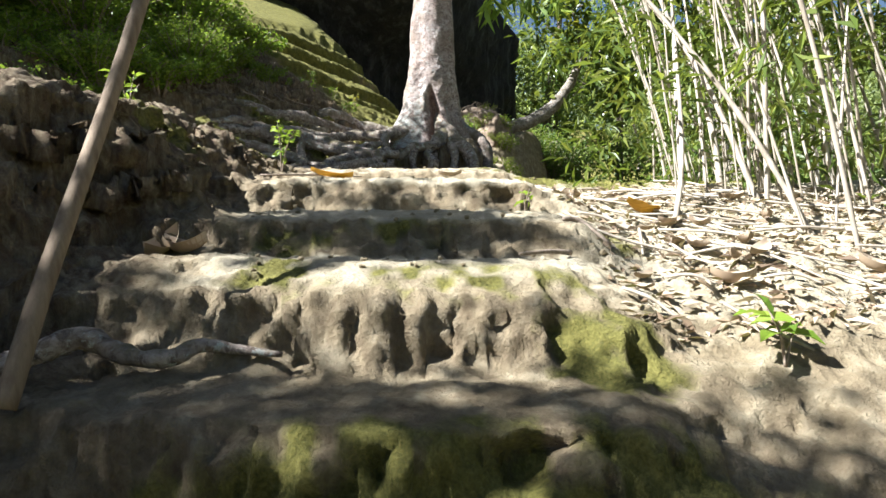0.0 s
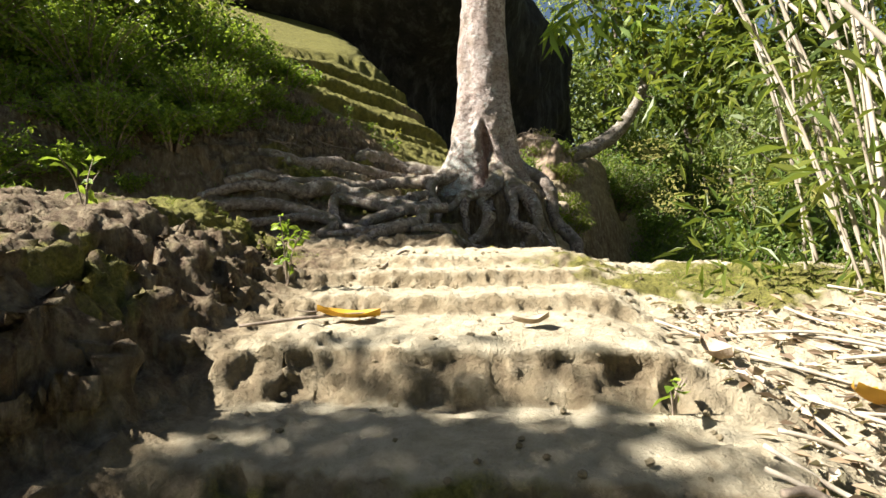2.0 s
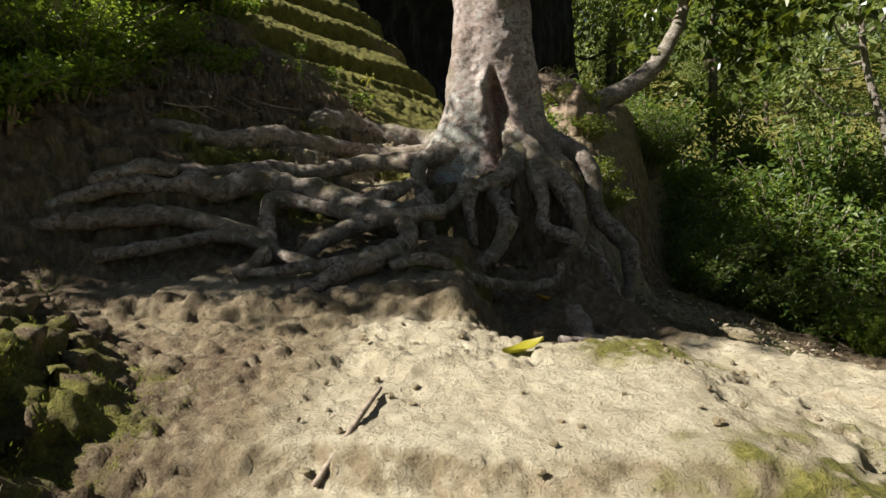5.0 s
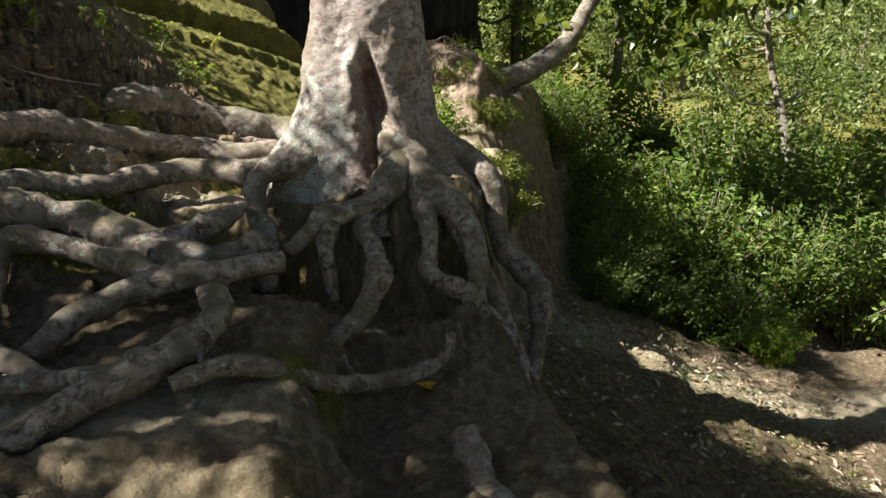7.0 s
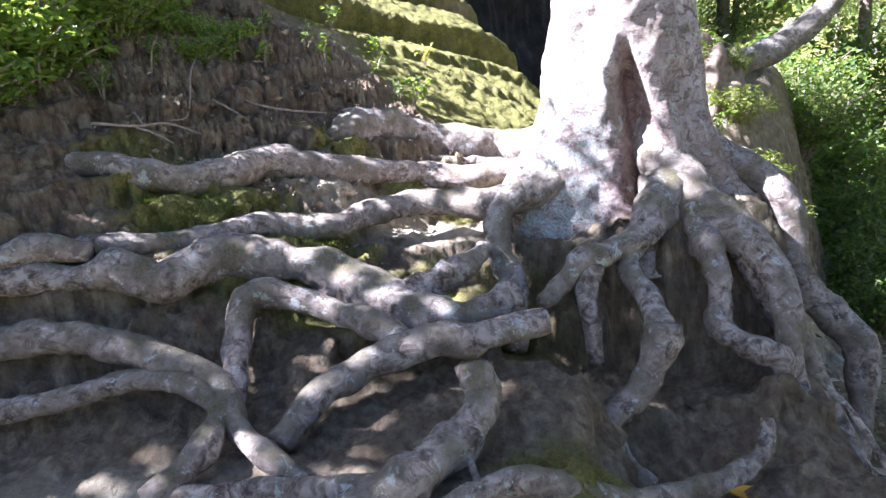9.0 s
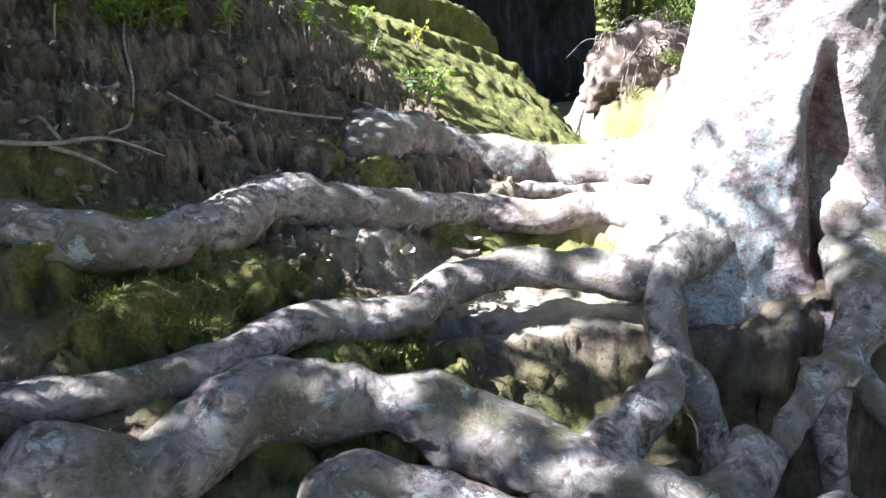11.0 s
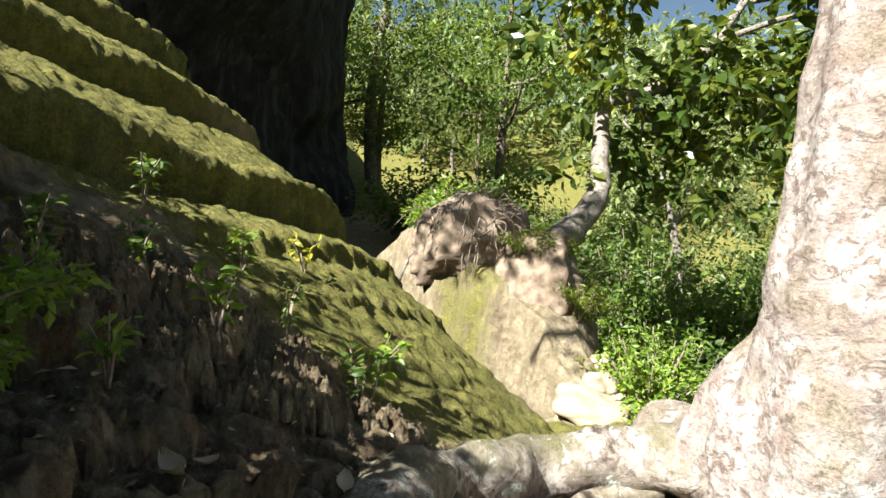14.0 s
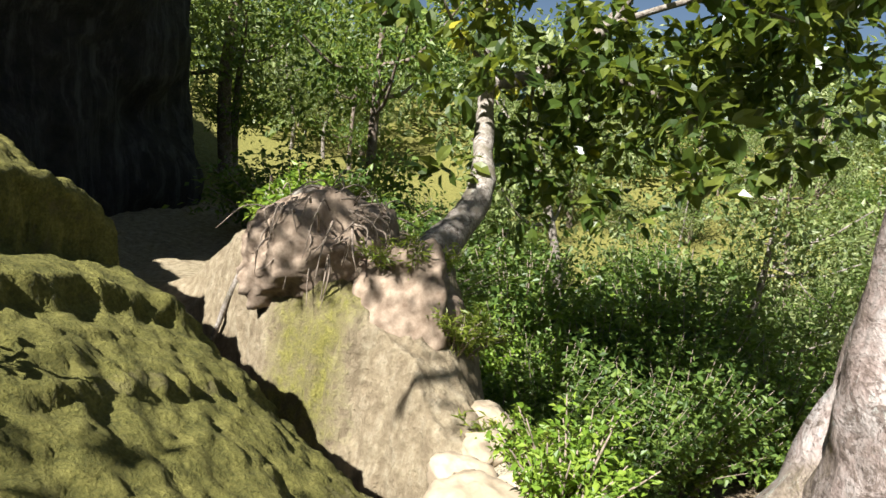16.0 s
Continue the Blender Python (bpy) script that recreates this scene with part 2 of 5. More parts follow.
TREAD_Y = [-6, 0.0, 1.35, 1.42, 1.66, 2.08, 2.14, 2.28, 2.42, 2.6, 2.93, 2.97, 3.13, 3.28, 3.64, 3.69, 3.79, 3.9, 4.46, 4.56, 5.2, 5.32, 5.88, 6.02, 6.7, 7.2, 7.6, 7.75, 8.15, 8.3, 8.6, 8.8, 9.4, 9.92, 10.03, 10.75, 10.88, 11.2, 12.9]
TREAD_Z = [-1.4, 0.0, 0.14, 0.30, 0.70, 0.74, 0.80, 1.00, 1.06, 1.11, 1.10, 1.14, 1.29, 1.33, 1.35, 1.40, 1.53, 1.56, 1.57, 1.66, 1.64, 1.73, 1.71, 1.80, 1.81, 1.79, 1.80, 1.90, 1.93, 2.0, 2.02, 2.08, 2.16, 2.27, 2.52, 2.57, 2.72, 2.74, 2.6]
FRONT_Y = [6.7, 7.4, 7.7, 8.5, 9.2, 9.5, 9.75, 10.2, 12]
FRONT_Z = [1.78, 1.72, 1.58, 1.42, 1.52, 1.7, 2.4, 2.65, 2.66]
SLOPE_Y = [-6, 0, 1.2, 2.0, 3.0, 4.0, 5.5, 6.6, 8, 9]
SLOPE_Z = [-1.4, -0.05, 0.25, 0.72, 1.1, 1.4, 1.62, 1.64, 1.6, 1.6]
EDGE_Y = [-6, 5.6, 6.2, 7.0, 7.8, 8.6, 9.6, 10.6, 11.6, 12.6, 13.7, 15.0, 17, 20, 40]
EDGE_X = [9, 6.5, 3.0, 1.55, 0.95, 0.62, 0.45, 0.5, 0.58, 0.76, 1.12, 1.9, 2.6, 4, 8]
LIP_Y = [11.0, 12.0, 12.9, 14.7, 16.1, 17.8, 21, 40]
LIP_X = [0.9, 0.55, -0.06, -1.2, -2.05, -3.0, -5.0, -16]


LEDGE_U = [-3, -1.6, -0.78, -0.74, -0.33, -0.28, 0.2, 0.25, 1.30, 1.35, 2.3, 2.35, 3.4, 3.46, 5, 9]
LEDGE_Z = [0, 0, -0.02, 0.02, -0.03, 0.05, -0.09, 0.11, -0.09, 0.11, -0.09, 0.10, -0.09, 0.10, 0, 0]


def slab(x, y):
    """The mossy rock slab and the clay bank below it: one tilted plane with worn ledges."""
    lip = np.interp(y, LIP_Y, LIP_X)
    z = 2.65 - 0.584 * (x + 0.06) + 0.414 * (y - 12.9)
    d = (lip - x) * 0.84
    rock = step01(11.3, 12.3, y + 0.35 * (x + 1.6) + 0.25 * fbm(x * 1.3, y * 1.3, seed=5))
    u = -0.6 * x + 0.8 * y - 11.93 + 0.10 * fbm(x * 0.9, y * 0.9, seed=8) + 0.02 * vnoise(x * 5, y * 5, seed=11)
    u = u + 0.09 * vnoise(x * 1.3, y * 1.3, seed=19)
    bold = 0.75 + 0.45 * step01(-0.5, 0.5, vnoise(0.9 * (x + y), 0.7 * u, seed=13))
    ledge = np.interp(u, LEDGE_U, LEDGE_Z) * bold
    clay = (1 - rock) * step01(-4.5, -3.2, x)
    tier = ((z + 0.16 * fbm(x * 2.5, y * 2.5, seed=24)) / 0.21) % 1.0
    z = z + (step01(0.0, 0.3, tier) - tier) * 0.16 * clay
    z = z + ledge * rock
    return z - 0.22 * np.exp(-np.clip(d, 0, 9) / 0.14) * rock, rock


def ground(x, y):
    x, y = np.asarray(x, float), np.asarray(y, float)
    wob = 0.10 * fbm(x * 1.1, y * 0.25, seed=2) + 0.06 * fbm(x * 4, y * 0.7, seed=3)
    flute = (0.03 * vnoise(x * 13, y * 2.5, seed=6) + 0.016 * vnoise(x * 33, y * 5, seed=7)) * (0.6 + 0.8 * vnoise(x * 2.3, y * 2.3, seed=10))
    yc = y + wob + flute * 0.8 + 0.10 * np.maximum(0, x - 0.1) ** 2 - 0.12 * step01(-0.2, -1.0, x)
    path = np.interp(yc, TREAD_Y, TREAD_Z)
    fr = step01(-0.6, -0.15, x + 0.2 * wob) * step01(6.7, 7.2, y)
    path = path + (np.interp(yc, FRONT_Y, FRONT_Z) - path) * fr
    side = np.interp(y + 1.6 * wob + flute * 0.6, SLOPE_Y, SLOPE_Z) + 0.05 * fbm(x * 3, y * 3, seed=12)
    m = step01(0.45, 1.0, x + 0.25 * fbm(x * 1.7, y * 1.7, seed=9))
    z = path * (1 - m) + side * m
    # bank beside the steps
    foot = np.interp(y, [-6, 1.6, 2.8, 3.4, 5.2, 6.2, 7.2, 8.0], [-2.4, -1.75, -1.55, -1.12, -1.25, -1.5, -2.0, -3.0])
    top = np.interp(y, [-6, 0, 2, 3.6, 5, 6.3, 7.4, 8.0, 9.0], [0.3, 1.3, 1.85, 2.02, 2.14, 2.2, 2.1, 2.0, 2.0])
    foot = foot + 0.22 * fbm(x * 2.2, y * 2.2, seed=14) + flute * 1.2
    b = step01(0, np.interp(y, [2.6, 3.4], [0.8, 1.05]), foot - x)
    b = b + 0.20 * (step01(0.2, 0.8, (b * 3 + 0.6 * fbm(x * 3, y * 3, seed=16)) % 1.0) - 0.5) * b * (1 - b) * 4
    bank = top + 0.10 * np.clip(foot - x - 0.5, 0, 20) + 0.10 * fbm(x * 2.6, y * 2.6, seed=15)
    z = np.where(y < 9, z + (np.maximum(bank, z) - z) * b, z)
    # the washed-out hollow under the tree
    tgt = np.interp(y + 0.08 * fbm(x * 4, y * 4, seed=17), [9.2, 9.45, 9.95, 10.12, 10.3], [2.2, 1.80, 1.78, 2.5, 3.0]) + 0.10 * fbm(x * 5, y * 5, seed=18)
    z = z + (np.minimum(z, tgt) - z) * step01(-1.0, -0.8, x) * step01(9.2, 9.35, y) * step01(10.4, 10.2, y)
    # the drop into the hollow
    ex = np.interp(y, EDGE_Y, EDGE_X) + 0.16 * fbm(x * 1.6, y * 1.6, seed=21) + flute
    low = 0.85 - 0.42 * np.clip(x - 1.0, 0, 4.5) - 0.05 * np.clip(x - 5.5, 0, 12) + 0.07 * np.clip(y - 11, -5, 12) + 0.08 * fbm(x, y, seed=22)
    # rock stair between slab and hollow
    tan = np.interp(y + 0.12 * fbm(x * 2, y * 2, seed=31), [11.5, 12.6, 13.3, 13.6, 14.2, 15.0, 15.4, 16.3, 17, 18, 22, 30, 40], [2.7, 2.55, 2.45, 2.6, 3.0, 3.44, 3.52, 3.62, 3.3, 2.7, 2.3, 3.5, 6.0])
    edge = np.interp(y, [13.0, 13.6, 14.2, 15.0, 15.5, 16.0, 17.0, 18.0], [0.55, 0.68, 0.66, 0.38, 0.26, 0.24, 0.35, 0.5])
    tan = tan - 1.5 * step01(0.16, -0.2, x - edge + 0.16 * fbm(x * 2.4, y * 2.4, seed=33)) * step01(12.9, 13.7, y) * step01(18, 16.0, y)
    tan = tan + 0.10 * fbm(x * 1.8, y * 1.8, seed=34) * step01(13, 14, y)
    z = np.where(y > 12.2, tan * step01(12.2, 12.7, y) + z * (1 - step01(12.2, 12.7, y)), z)
    far = step01(14, 40, y) * 2.5 + 9.0 * step01(24, 62, np.hypot(x - 2, y - 6)) * step01(-8, 6, x)
    z = z + (low + far - z) * step01(0.0, np.where(y < 8, 0.7, np.where(y > 12.5, 1.2, 0.8)), x - ex)
    # slab and bank above the path
    s, rock = slab(x, y)
    lip = np.interp(y, LIP_Y, LIP_X)
    on = step01(9.2, 10.2, y - 0.25 * x) * step01(0.1, -0.02, x - lip)
    cap = np.where(x < -4, s - 0.25 * np.clip(-4 - x, 0, 30), s)
    z = np.where(on > 0, z + (np.maximum(z, cap) - z) * on, z)
    # soil washed out between the roots
    z = z - 0.05 * step01(8.0, 8.4, y) * step01(11, 10.6, y) * step01(0.3, -0.2, x)
    # rough clods
    near = step01(60, 20, np.hypot(x, y - 8))
    clod = 0.035 * fbm(x * 7, y * 7, seed=41) + 0.016 * fbm(x * 24, y * 24, seed=42)
    calm = 1 - 0.6 * step01(0.9, 0.4, np.abs(x + 0.1)) * step01(7.5, 6, y)
    return z + clod * near * calm * (1 - 0.5 * rock * on)


# ---- helpers for meshes ----
def mesh_from(name, verts, faces_flat, sizes, smooth=True):
    """A mesh from numpy arrays: corner indices and face sizes."""
    me = bpy.data.meshes.new(name)
    faces_flat = np.asarray(faces_flat, np.int32).ravel()
    me.vertices.add(len(verts))
    me.vertices.foreach_set("co", np.asarray(verts, np.float32).ravel())
    me.loops.add(len(faces_flat))
    me.loops.foreach_set("vertex_index", faces_flat)
    me.polygons.add(len(sizes))
    me.polygons.foreach_set("loop_start", np.concatenate(([0], np.cumsum(sizes)[:-1])).astype(np.int32))
    me.update(calc_edges=True)
    me.polygons.foreach_set("use_smooth", np.full(len(sizes), smooth))
    return me


def grid_faces(nu, nv, wrap=False):
    """Quads of a grid of nu rows of nv points; wrap closes each row to a ring."""
    cols = np.arange(nv if wrap else nv - 1)
    i = np.arange(nu - 1)[:, None] * nv
    a, b = (i + cols[None, :]).ravel(), (i + ((cols + 1) % nv)[None, :]).ravel()
    return np.stack([a, b, b + nv, a + nv], 1)


def spread(lo, hi, step, far_lo, far_hi, grow=1.18):
    """Coordinates with an even fine stretch and ever wider steps beyond."""
    mid = list(np.arange(lo, hi, step))
    a, s, v = [], step, lo
    while v > far_lo:
        s = min(s * grow, 25)
        v -= s
        a.append(v)
    b, s, v = [], step, mid[-1]
    while v < far_hi:
        s = min(s * grow, 25)
        v += s
        b.append(v)
    return np.array(a[::-1] + mid + b)


def thing(name, base, label, category, group="", kind=""):
    """An Empty at the thing's base."""
    ob = new(name)
    ob.location = base
    return tagged(ob, label, category, group, kind)


def part(name, mesh, material, parent, label=""):
    """One mesh object under a thing or part; the mesh is in the top thing's own space."""
    mesh.materials.append(material)
    ob = new(name, mesh)
    ob.parent = parent
    return tagged(ob, label) if label else ob


def smooth_line(points, per=6):
    """A Catmull-Rom curve through the points."""
    p = np.asarray(points, float)
    p = np.vstack([2 * p[0] - p[1], p, 2 * p[-1] - p[-2]])
    t = np.linspace(0, 1, per, endpoint=False)[:, None]
    out = []
    for k in range(1, len(p) - 2):
        a, b, c, d = p[k - 1:k + 3]
        out.append(0.5 * (2 * b + (c - a) * t + (2 * a - 5 * b + 4 * c - d) * t ** 2 + (3 * b - a - 3 * c + d) * t ** 3))
    return np.vstack(out + [p[-2:-1]])


def tube(points, radii, sides=10, per=6, gnarl=0.0, seed=0, base=(0, 0, 0), flat=1.0):
    """A tapered, gnarled limb along the points, with closed ends."""
    c = smooth_line(points, per)
    n = len(c)
    r = np.interp(np.linspace(0, 1, n), np.linspace(0, 1, len(radii)), radii)
    tan = np.gradient(c, axis=0)
    tan /= np.linalg.norm(tan, axis=1)[:, None] + 1e-9
    ref = np.array([0.0, 0.0, 1.0]) if np.mean(np.abs(tan[:, 2])) < 0.75 else np.array([0.3, 1.0, 0.0])
    u = np.cross(tan, ref)
    u /= np.linalg.norm(u, axis=1)[:, None] + 1e-9
    w = np.cross(u, tan)
    a = np.linspace(0, 2 * math.pi, sides, endpoint=False)
    ring = u[:, None, :] * np.cos(a)[None, :, None] + w[:, None, :] * np.sin(a)[None, :, None] * flat
    v = c[:, None, :] + ring * r[:, None, None]
    if gnarl:
        s = 0.55 / max(float(np.mean(r)), 0.01)
        d = fbm(v[..., 0] * s, v[..., 1] * s, v[..., 2] * s, 3, seed) * 1.2 + 0.35 * fbm(v[..., 0] * s * 3, v[..., 1] * s * 3, v[..., 2] * s * 3, 2, seed + 9)
        v = v + ring * (r[:, None] * d * gnarl)[..., None]
    v = v.reshape(-1, 3)
    f = grid_faces(n, sides, True)
    v = np.vstack([v, c[:1], c[-1:]])
    k = np.arange(sides)
    k2 = (k + 1) % sides
    caps = np.vstack([np.stack([k2, k, np.full(sides, n * sides)], 1), np.stack([k + (n - 1) * sides, k2 + (n - 1) * sides, np.full(sides, n * sides + 1)], 1)])
    flatf = np.concatenate([f.ravel(), caps.ravel()])
    return v - np.asarray(base, float), flatf, np.concatenate([np.full(len(f), 4), np.full(len(caps), 3)])


def tube_mesh(name, *args, **kw):
    return mesh_from(name, *tube(*args, **kw))


def joined(name, pieces, smooth=True):
    """Several (verts, corners, sizes) as one mesh."""
    off, vs, fs, ss = 0, [], [], []
    for v, f, s in pieces:
        vs.append(v)
        fs.append(np.asarray(f).ravel() + off)
        ss.append(s)
        off += len(v)
    return mesh_from(name, np.vstack(vs), np.concatenate(fs), np.concatenate(ss), smooth)


def unit(v):
    return v / (np.linalg.norm(v, axis=-1, keepdims=True) + 1e-9)


def leaves(pos, way, length, width=0.45, rng=None, droop=0.25, broad=False):
    """Folded leaves at pos that point along way: (verts, corners, sizes)."""
    n = len(pos)
    way = unit(way)
    side = unit(np.cross(way, unit(rng.normal(size=(n, 3)) * 0.7 + np.array([0, 0, 1.0]))))
    up = np.cross(side, way)
    L = np.broadcast_to(np.asarray(length, float), (n,))[:, None]
    if not broad:
        v = np.stack([pos, pos + way * L * 0.45 + side * L * width * 0.5 + up * L * 0.08, pos + way * L - up * L * droop * 0.5, pos + way * L * 0.45 - side * L * width * 0.5 + up * L * 0.08], 1)
        tri = np.array([0, 1, 2, 0, 2, 3])
    else:
        cols = [(0, 0, 0), (0.3, 0.42, 0.05), (0.68, 0.40, 0.02), (1.0, 0.0, -droop), (0.68, -0.40, 0.02), (0.3, -0.42, 0.05), (0.5, 0.0, -0.02)]
        v = np.stack([pos + way * L * a + side * L * width * b * 1.2 + up * L * c for a, b, c in cols], 1)
        tri = np.array([0, 1, 6, 1, 2, 6, 2, 3, 6, 3, 4, 6, 4, 5, 6, 5, 0, 6])
    k = v.shape[1]
    f = (np.arange(n)[:, None] * k + tri[None, :]).ravel()
    return v.reshape(-1, 3), f, np.full(n * len(tri) // 3, 3)


def leaf_mesh(name, *args, **kw):
    return mesh_from(name, *leaves(*args, **kw), smooth=False)


def lump(radius, seed, rough=0.35, nu=14, nv=20, squash=(1, 1, 1), freq=1.6):
    """A lumpy closed stone: (verts, corners, sizes)."""
    t = np.linspace(0.02, math.pi - 0.02, nu)[:, None]
    a = np.linspace(0, 2 * math.pi, nv, endpoint=False)[None, :]
    d = np.stack([np.sin(t) * np.cos(a), np.sin(t) * np.sin(a), np.cos(t) * np.ones_like(a)], -1)
    r = radius * (1 + rough * fbm(d[..., 0] * freq + seed, d[..., 1] * freq, d[..., 2] * freq, 5, seed))
    v = (d * r[..., None] * np.asarray(squash)).reshape(-1, 3)
    f = grid_faces(nu, nv, True)[:, ::-1]
    k = np.arange(nv)
    caps = np.concatenate([k, (k + (nu - 1) * nv)[::-1]])
    return v, np.concatenate([f.ravel(), caps]), np.concatenate([np.full(len(f), 4), [nv, nv]])


def g(x, y):
    return float(ground(np.array([x]), np.array([y]))[0])


# ---- the ground: one sheet to the horizon ----
def blob(x, y, cx, cy, rx, ry):
    return np.clip(1.35 - np.hypot((x - cx) / rx, (y - cy) / ry), 0, 1)


gx, gy = np.concatenate([spread(-3.7, 2.1, 0.02, -400, 2.0), np.arange(2.13, 5.0, 0.05), spread(5.0, 5.1, 0.06, 5.0, 400)[1:]]), spread(1.1, 15.6, 0.02, -400, 400)
GX, GY = np.meshgrid(gx, gy, indexing="ij")
GZ = ground(GX, GY)
zx, zy = np.gradient(GZ, gx, axis=0), np.gradient(GZ, gy, axis=1)
nz = 1 / np.sqrt(1 + zx ** 2 + zy ** 2)
near = step01(40, 14, np.hypot(GX, GY - 8))
rocky = slab(GX, GY)[1] * step01(0.1, -0.02, GX - np.interp(GY, LIP_Y, LIP_X))
bank = np.maximum(step01(-1.0, -1.6, GX) * step01(8.0, 7.0, GY), step01(9.4, 10.4, GY - 0.3 * GX) * step01(-1.2, -2.0, GX) * (1 - rocky))
steep = np.clip((1 - nz) * 2.2, 0.12, 1)
push = 0.13 * fbm(GX * 4.2, GY * 4.2, GZ * 4.2, 4, 51) * steep * (0.35 + 0.4 * step01(5, 3.5, GY) + 0.8 * bank)
push += 0.045 * fbm(GX * 13, GY * 13, GZ * 8, 3, 52) * (0.22 + 0.78 * steep)
crack = 1 - np.abs(vnoise(GX * 9 + 3 * vnoise(GX * 2, GY * 2, 0, 60), GY * 9, GZ * (2.0 + 6 * step01(8, 7, GY)), 53))
push -= 0.05 * crack ** 5 * (0.15 + bank) * steep * (1 - 0.7 * rocky)
drip = vnoise(GX * 29, GY * 29, GZ * 1.8, 54) + 0.6 * vnoise(GX * 12, GY * 12, GZ * 3, 55)
push += (0.036 * drip + 0.03 * np.abs(vnoise(GX * 21, GY * 21, GZ * 21, 97)) - 0.02) * steep * step01(8.5, 7, GY) * (1 - 0.8 * bank)
along, tier_no = 0.578 * GX + 0.816 * GY, np.floor((GZ + 0.10 * fbm(GX * 2.5, GY * 2.5, seed=24)) / 0.17)
column = np.abs(vnoise(along * 17 + 0.8 * vnoise(GX * 6, GY * 6, 0, 91), tier_no * 5.3, 0.25 * GZ, 92)) + 0.5 * np.abs(vnoise(along * 37, tier_no * 3.1, GZ, 93))
banded = np.where((GX > -2.5) & (GY < 11.0), 0.35, 1.0) * step01(9.9, 10.5, GY) * step01(-1.0, -1.7, GX + 0.25 * (GY - 11)) * (1 - rocky)
push += (0.11 * np.clip(column, 0, 0.7) - 0.055) * banded
pocket = step01(0.25, 0.6, vnoise(GX * 5.5, GY * 5.5, GZ * 6.5, 66) + 0.35 * vnoise(GX * 14, GY * 14, GZ * 9, 67))
push -= 0.075 * pocket * steep * step01(8.0, 7, GY) * (1 - 0.7 * bank)
shelf = vnoise(GX * 2.2, GY * 2.2, GZ * 8, 68)
push += 0.035 * shelf * steep * step01(8.0, 7, GY)
push += (0.045 * fbm(GX * 6, GY * 6, GZ * 8, 4, 59) + 0.03 * fbm(GX * 20, GY * 20, GZ * 20, 2, 75)) * bank * step01(8, 7, GY)
push += 0.012 * (np.abs(vnoise(GX * 15, GY * 15, GZ * 15, 98)) - 0.35) * rocky
push += (0.06 * fbm(GX * 9, GY * 9, GZ * 3.0, 3, 57) + 0.02 * fbm(GX * 16, GY * 16, 0, 2, 69)) * rocky * (0.35 + 0.65 * steep)
strata = -0.6 * GX + 0.8 * GY - 11.93 + 0.10 * fbm(GX * 0.9, GY * 0.9, seed=8) + 0.02 * vnoise(GX * 5, GY * 5, seed=11) + 0.09 * vnoise(GX * 1.3, GY * 1.3, seed=19)
for lip_u in (0.2, 1.30, 2.3):
    push += (0.07 * np.exp(-((strata - lip_u - 0.13) / 0.09) ** 2) - 0.20 * np.exp(-((strata - lip_u + 0.03) / 0.06) ** 2)) * rocky * (0.5 + 0.5 * step01(-0.4, 0.3, vnoise(GX * 1.1, GY * 1.1, 0, 96)))
bits = np.abs(vnoise(GX * 11, GY * 11, GZ * (3.5 + 7 * step01(8, 7, GY)), 58))
push += 0.03 * bits * bank * steep
wild = step01(0.6, 1.2, GX - np.interp(GY, EDGE_Y, EDGE_X)) * step01(6.5, 7.5, GY)
push += (0.22 * fbm(GX * 2.2, GY * 2.2, GZ * 2, 4, 64) + 0.05 * fbm(GX * 9, GY * 9, GZ * 9, 3, 65)) * wild
crust = step01(6.5, 6.9, GY) * step01(8.3, 8.0, GY) * step01(0.5, 0.1, GX) * step01(-3.4, -2.8, GX)
push += (0.03 * fbm(GX * 3, GY * 9, 0, 4, 72) - 0.02 * crack ** 4 + 0.035 * step01(0.0, 0.12, vnoise(GX * 3, GY * 7, 0, 73)) + 0.02 * fbm(GX * 14, GY * 22, 0, 2, 74)) * crust
rooty = step01(7.6, 8.1, GY) * step01(11.0, 10.6, GY) * step01(0.9, 0.6, GX)
push += (0.10 * fbm(GX * 7, GY * 7, GZ * 7, 4, 63) - 0.035 * crack ** 4) * rooty * (0.4 + 0.6 * steep) * (1 - 0.85 * np.maximum(blob(GX, GY, -1.4, 10.4, 1.0, 0.28), blob(GX, GY, -1.8, 8.25, 1.2, 0.3)))
push *= near
gv = np.stack([GX - zx * nz * push, GY - zy * nz * push, GZ + nz * push], -1).reshape(-1, 3)
gf = grid_faces(len(gx), len(gy))[:, ::-1]
ground_mesh = mesh_from("ground", gv, gf, np.full(len(gf), 4))
moss = rocky * (0.62 + 0.18 * step01(0.6, 0.9, nz) + 0.45 * fbm(GX * 1.1, GY * 1.1, 0, 3, 61))
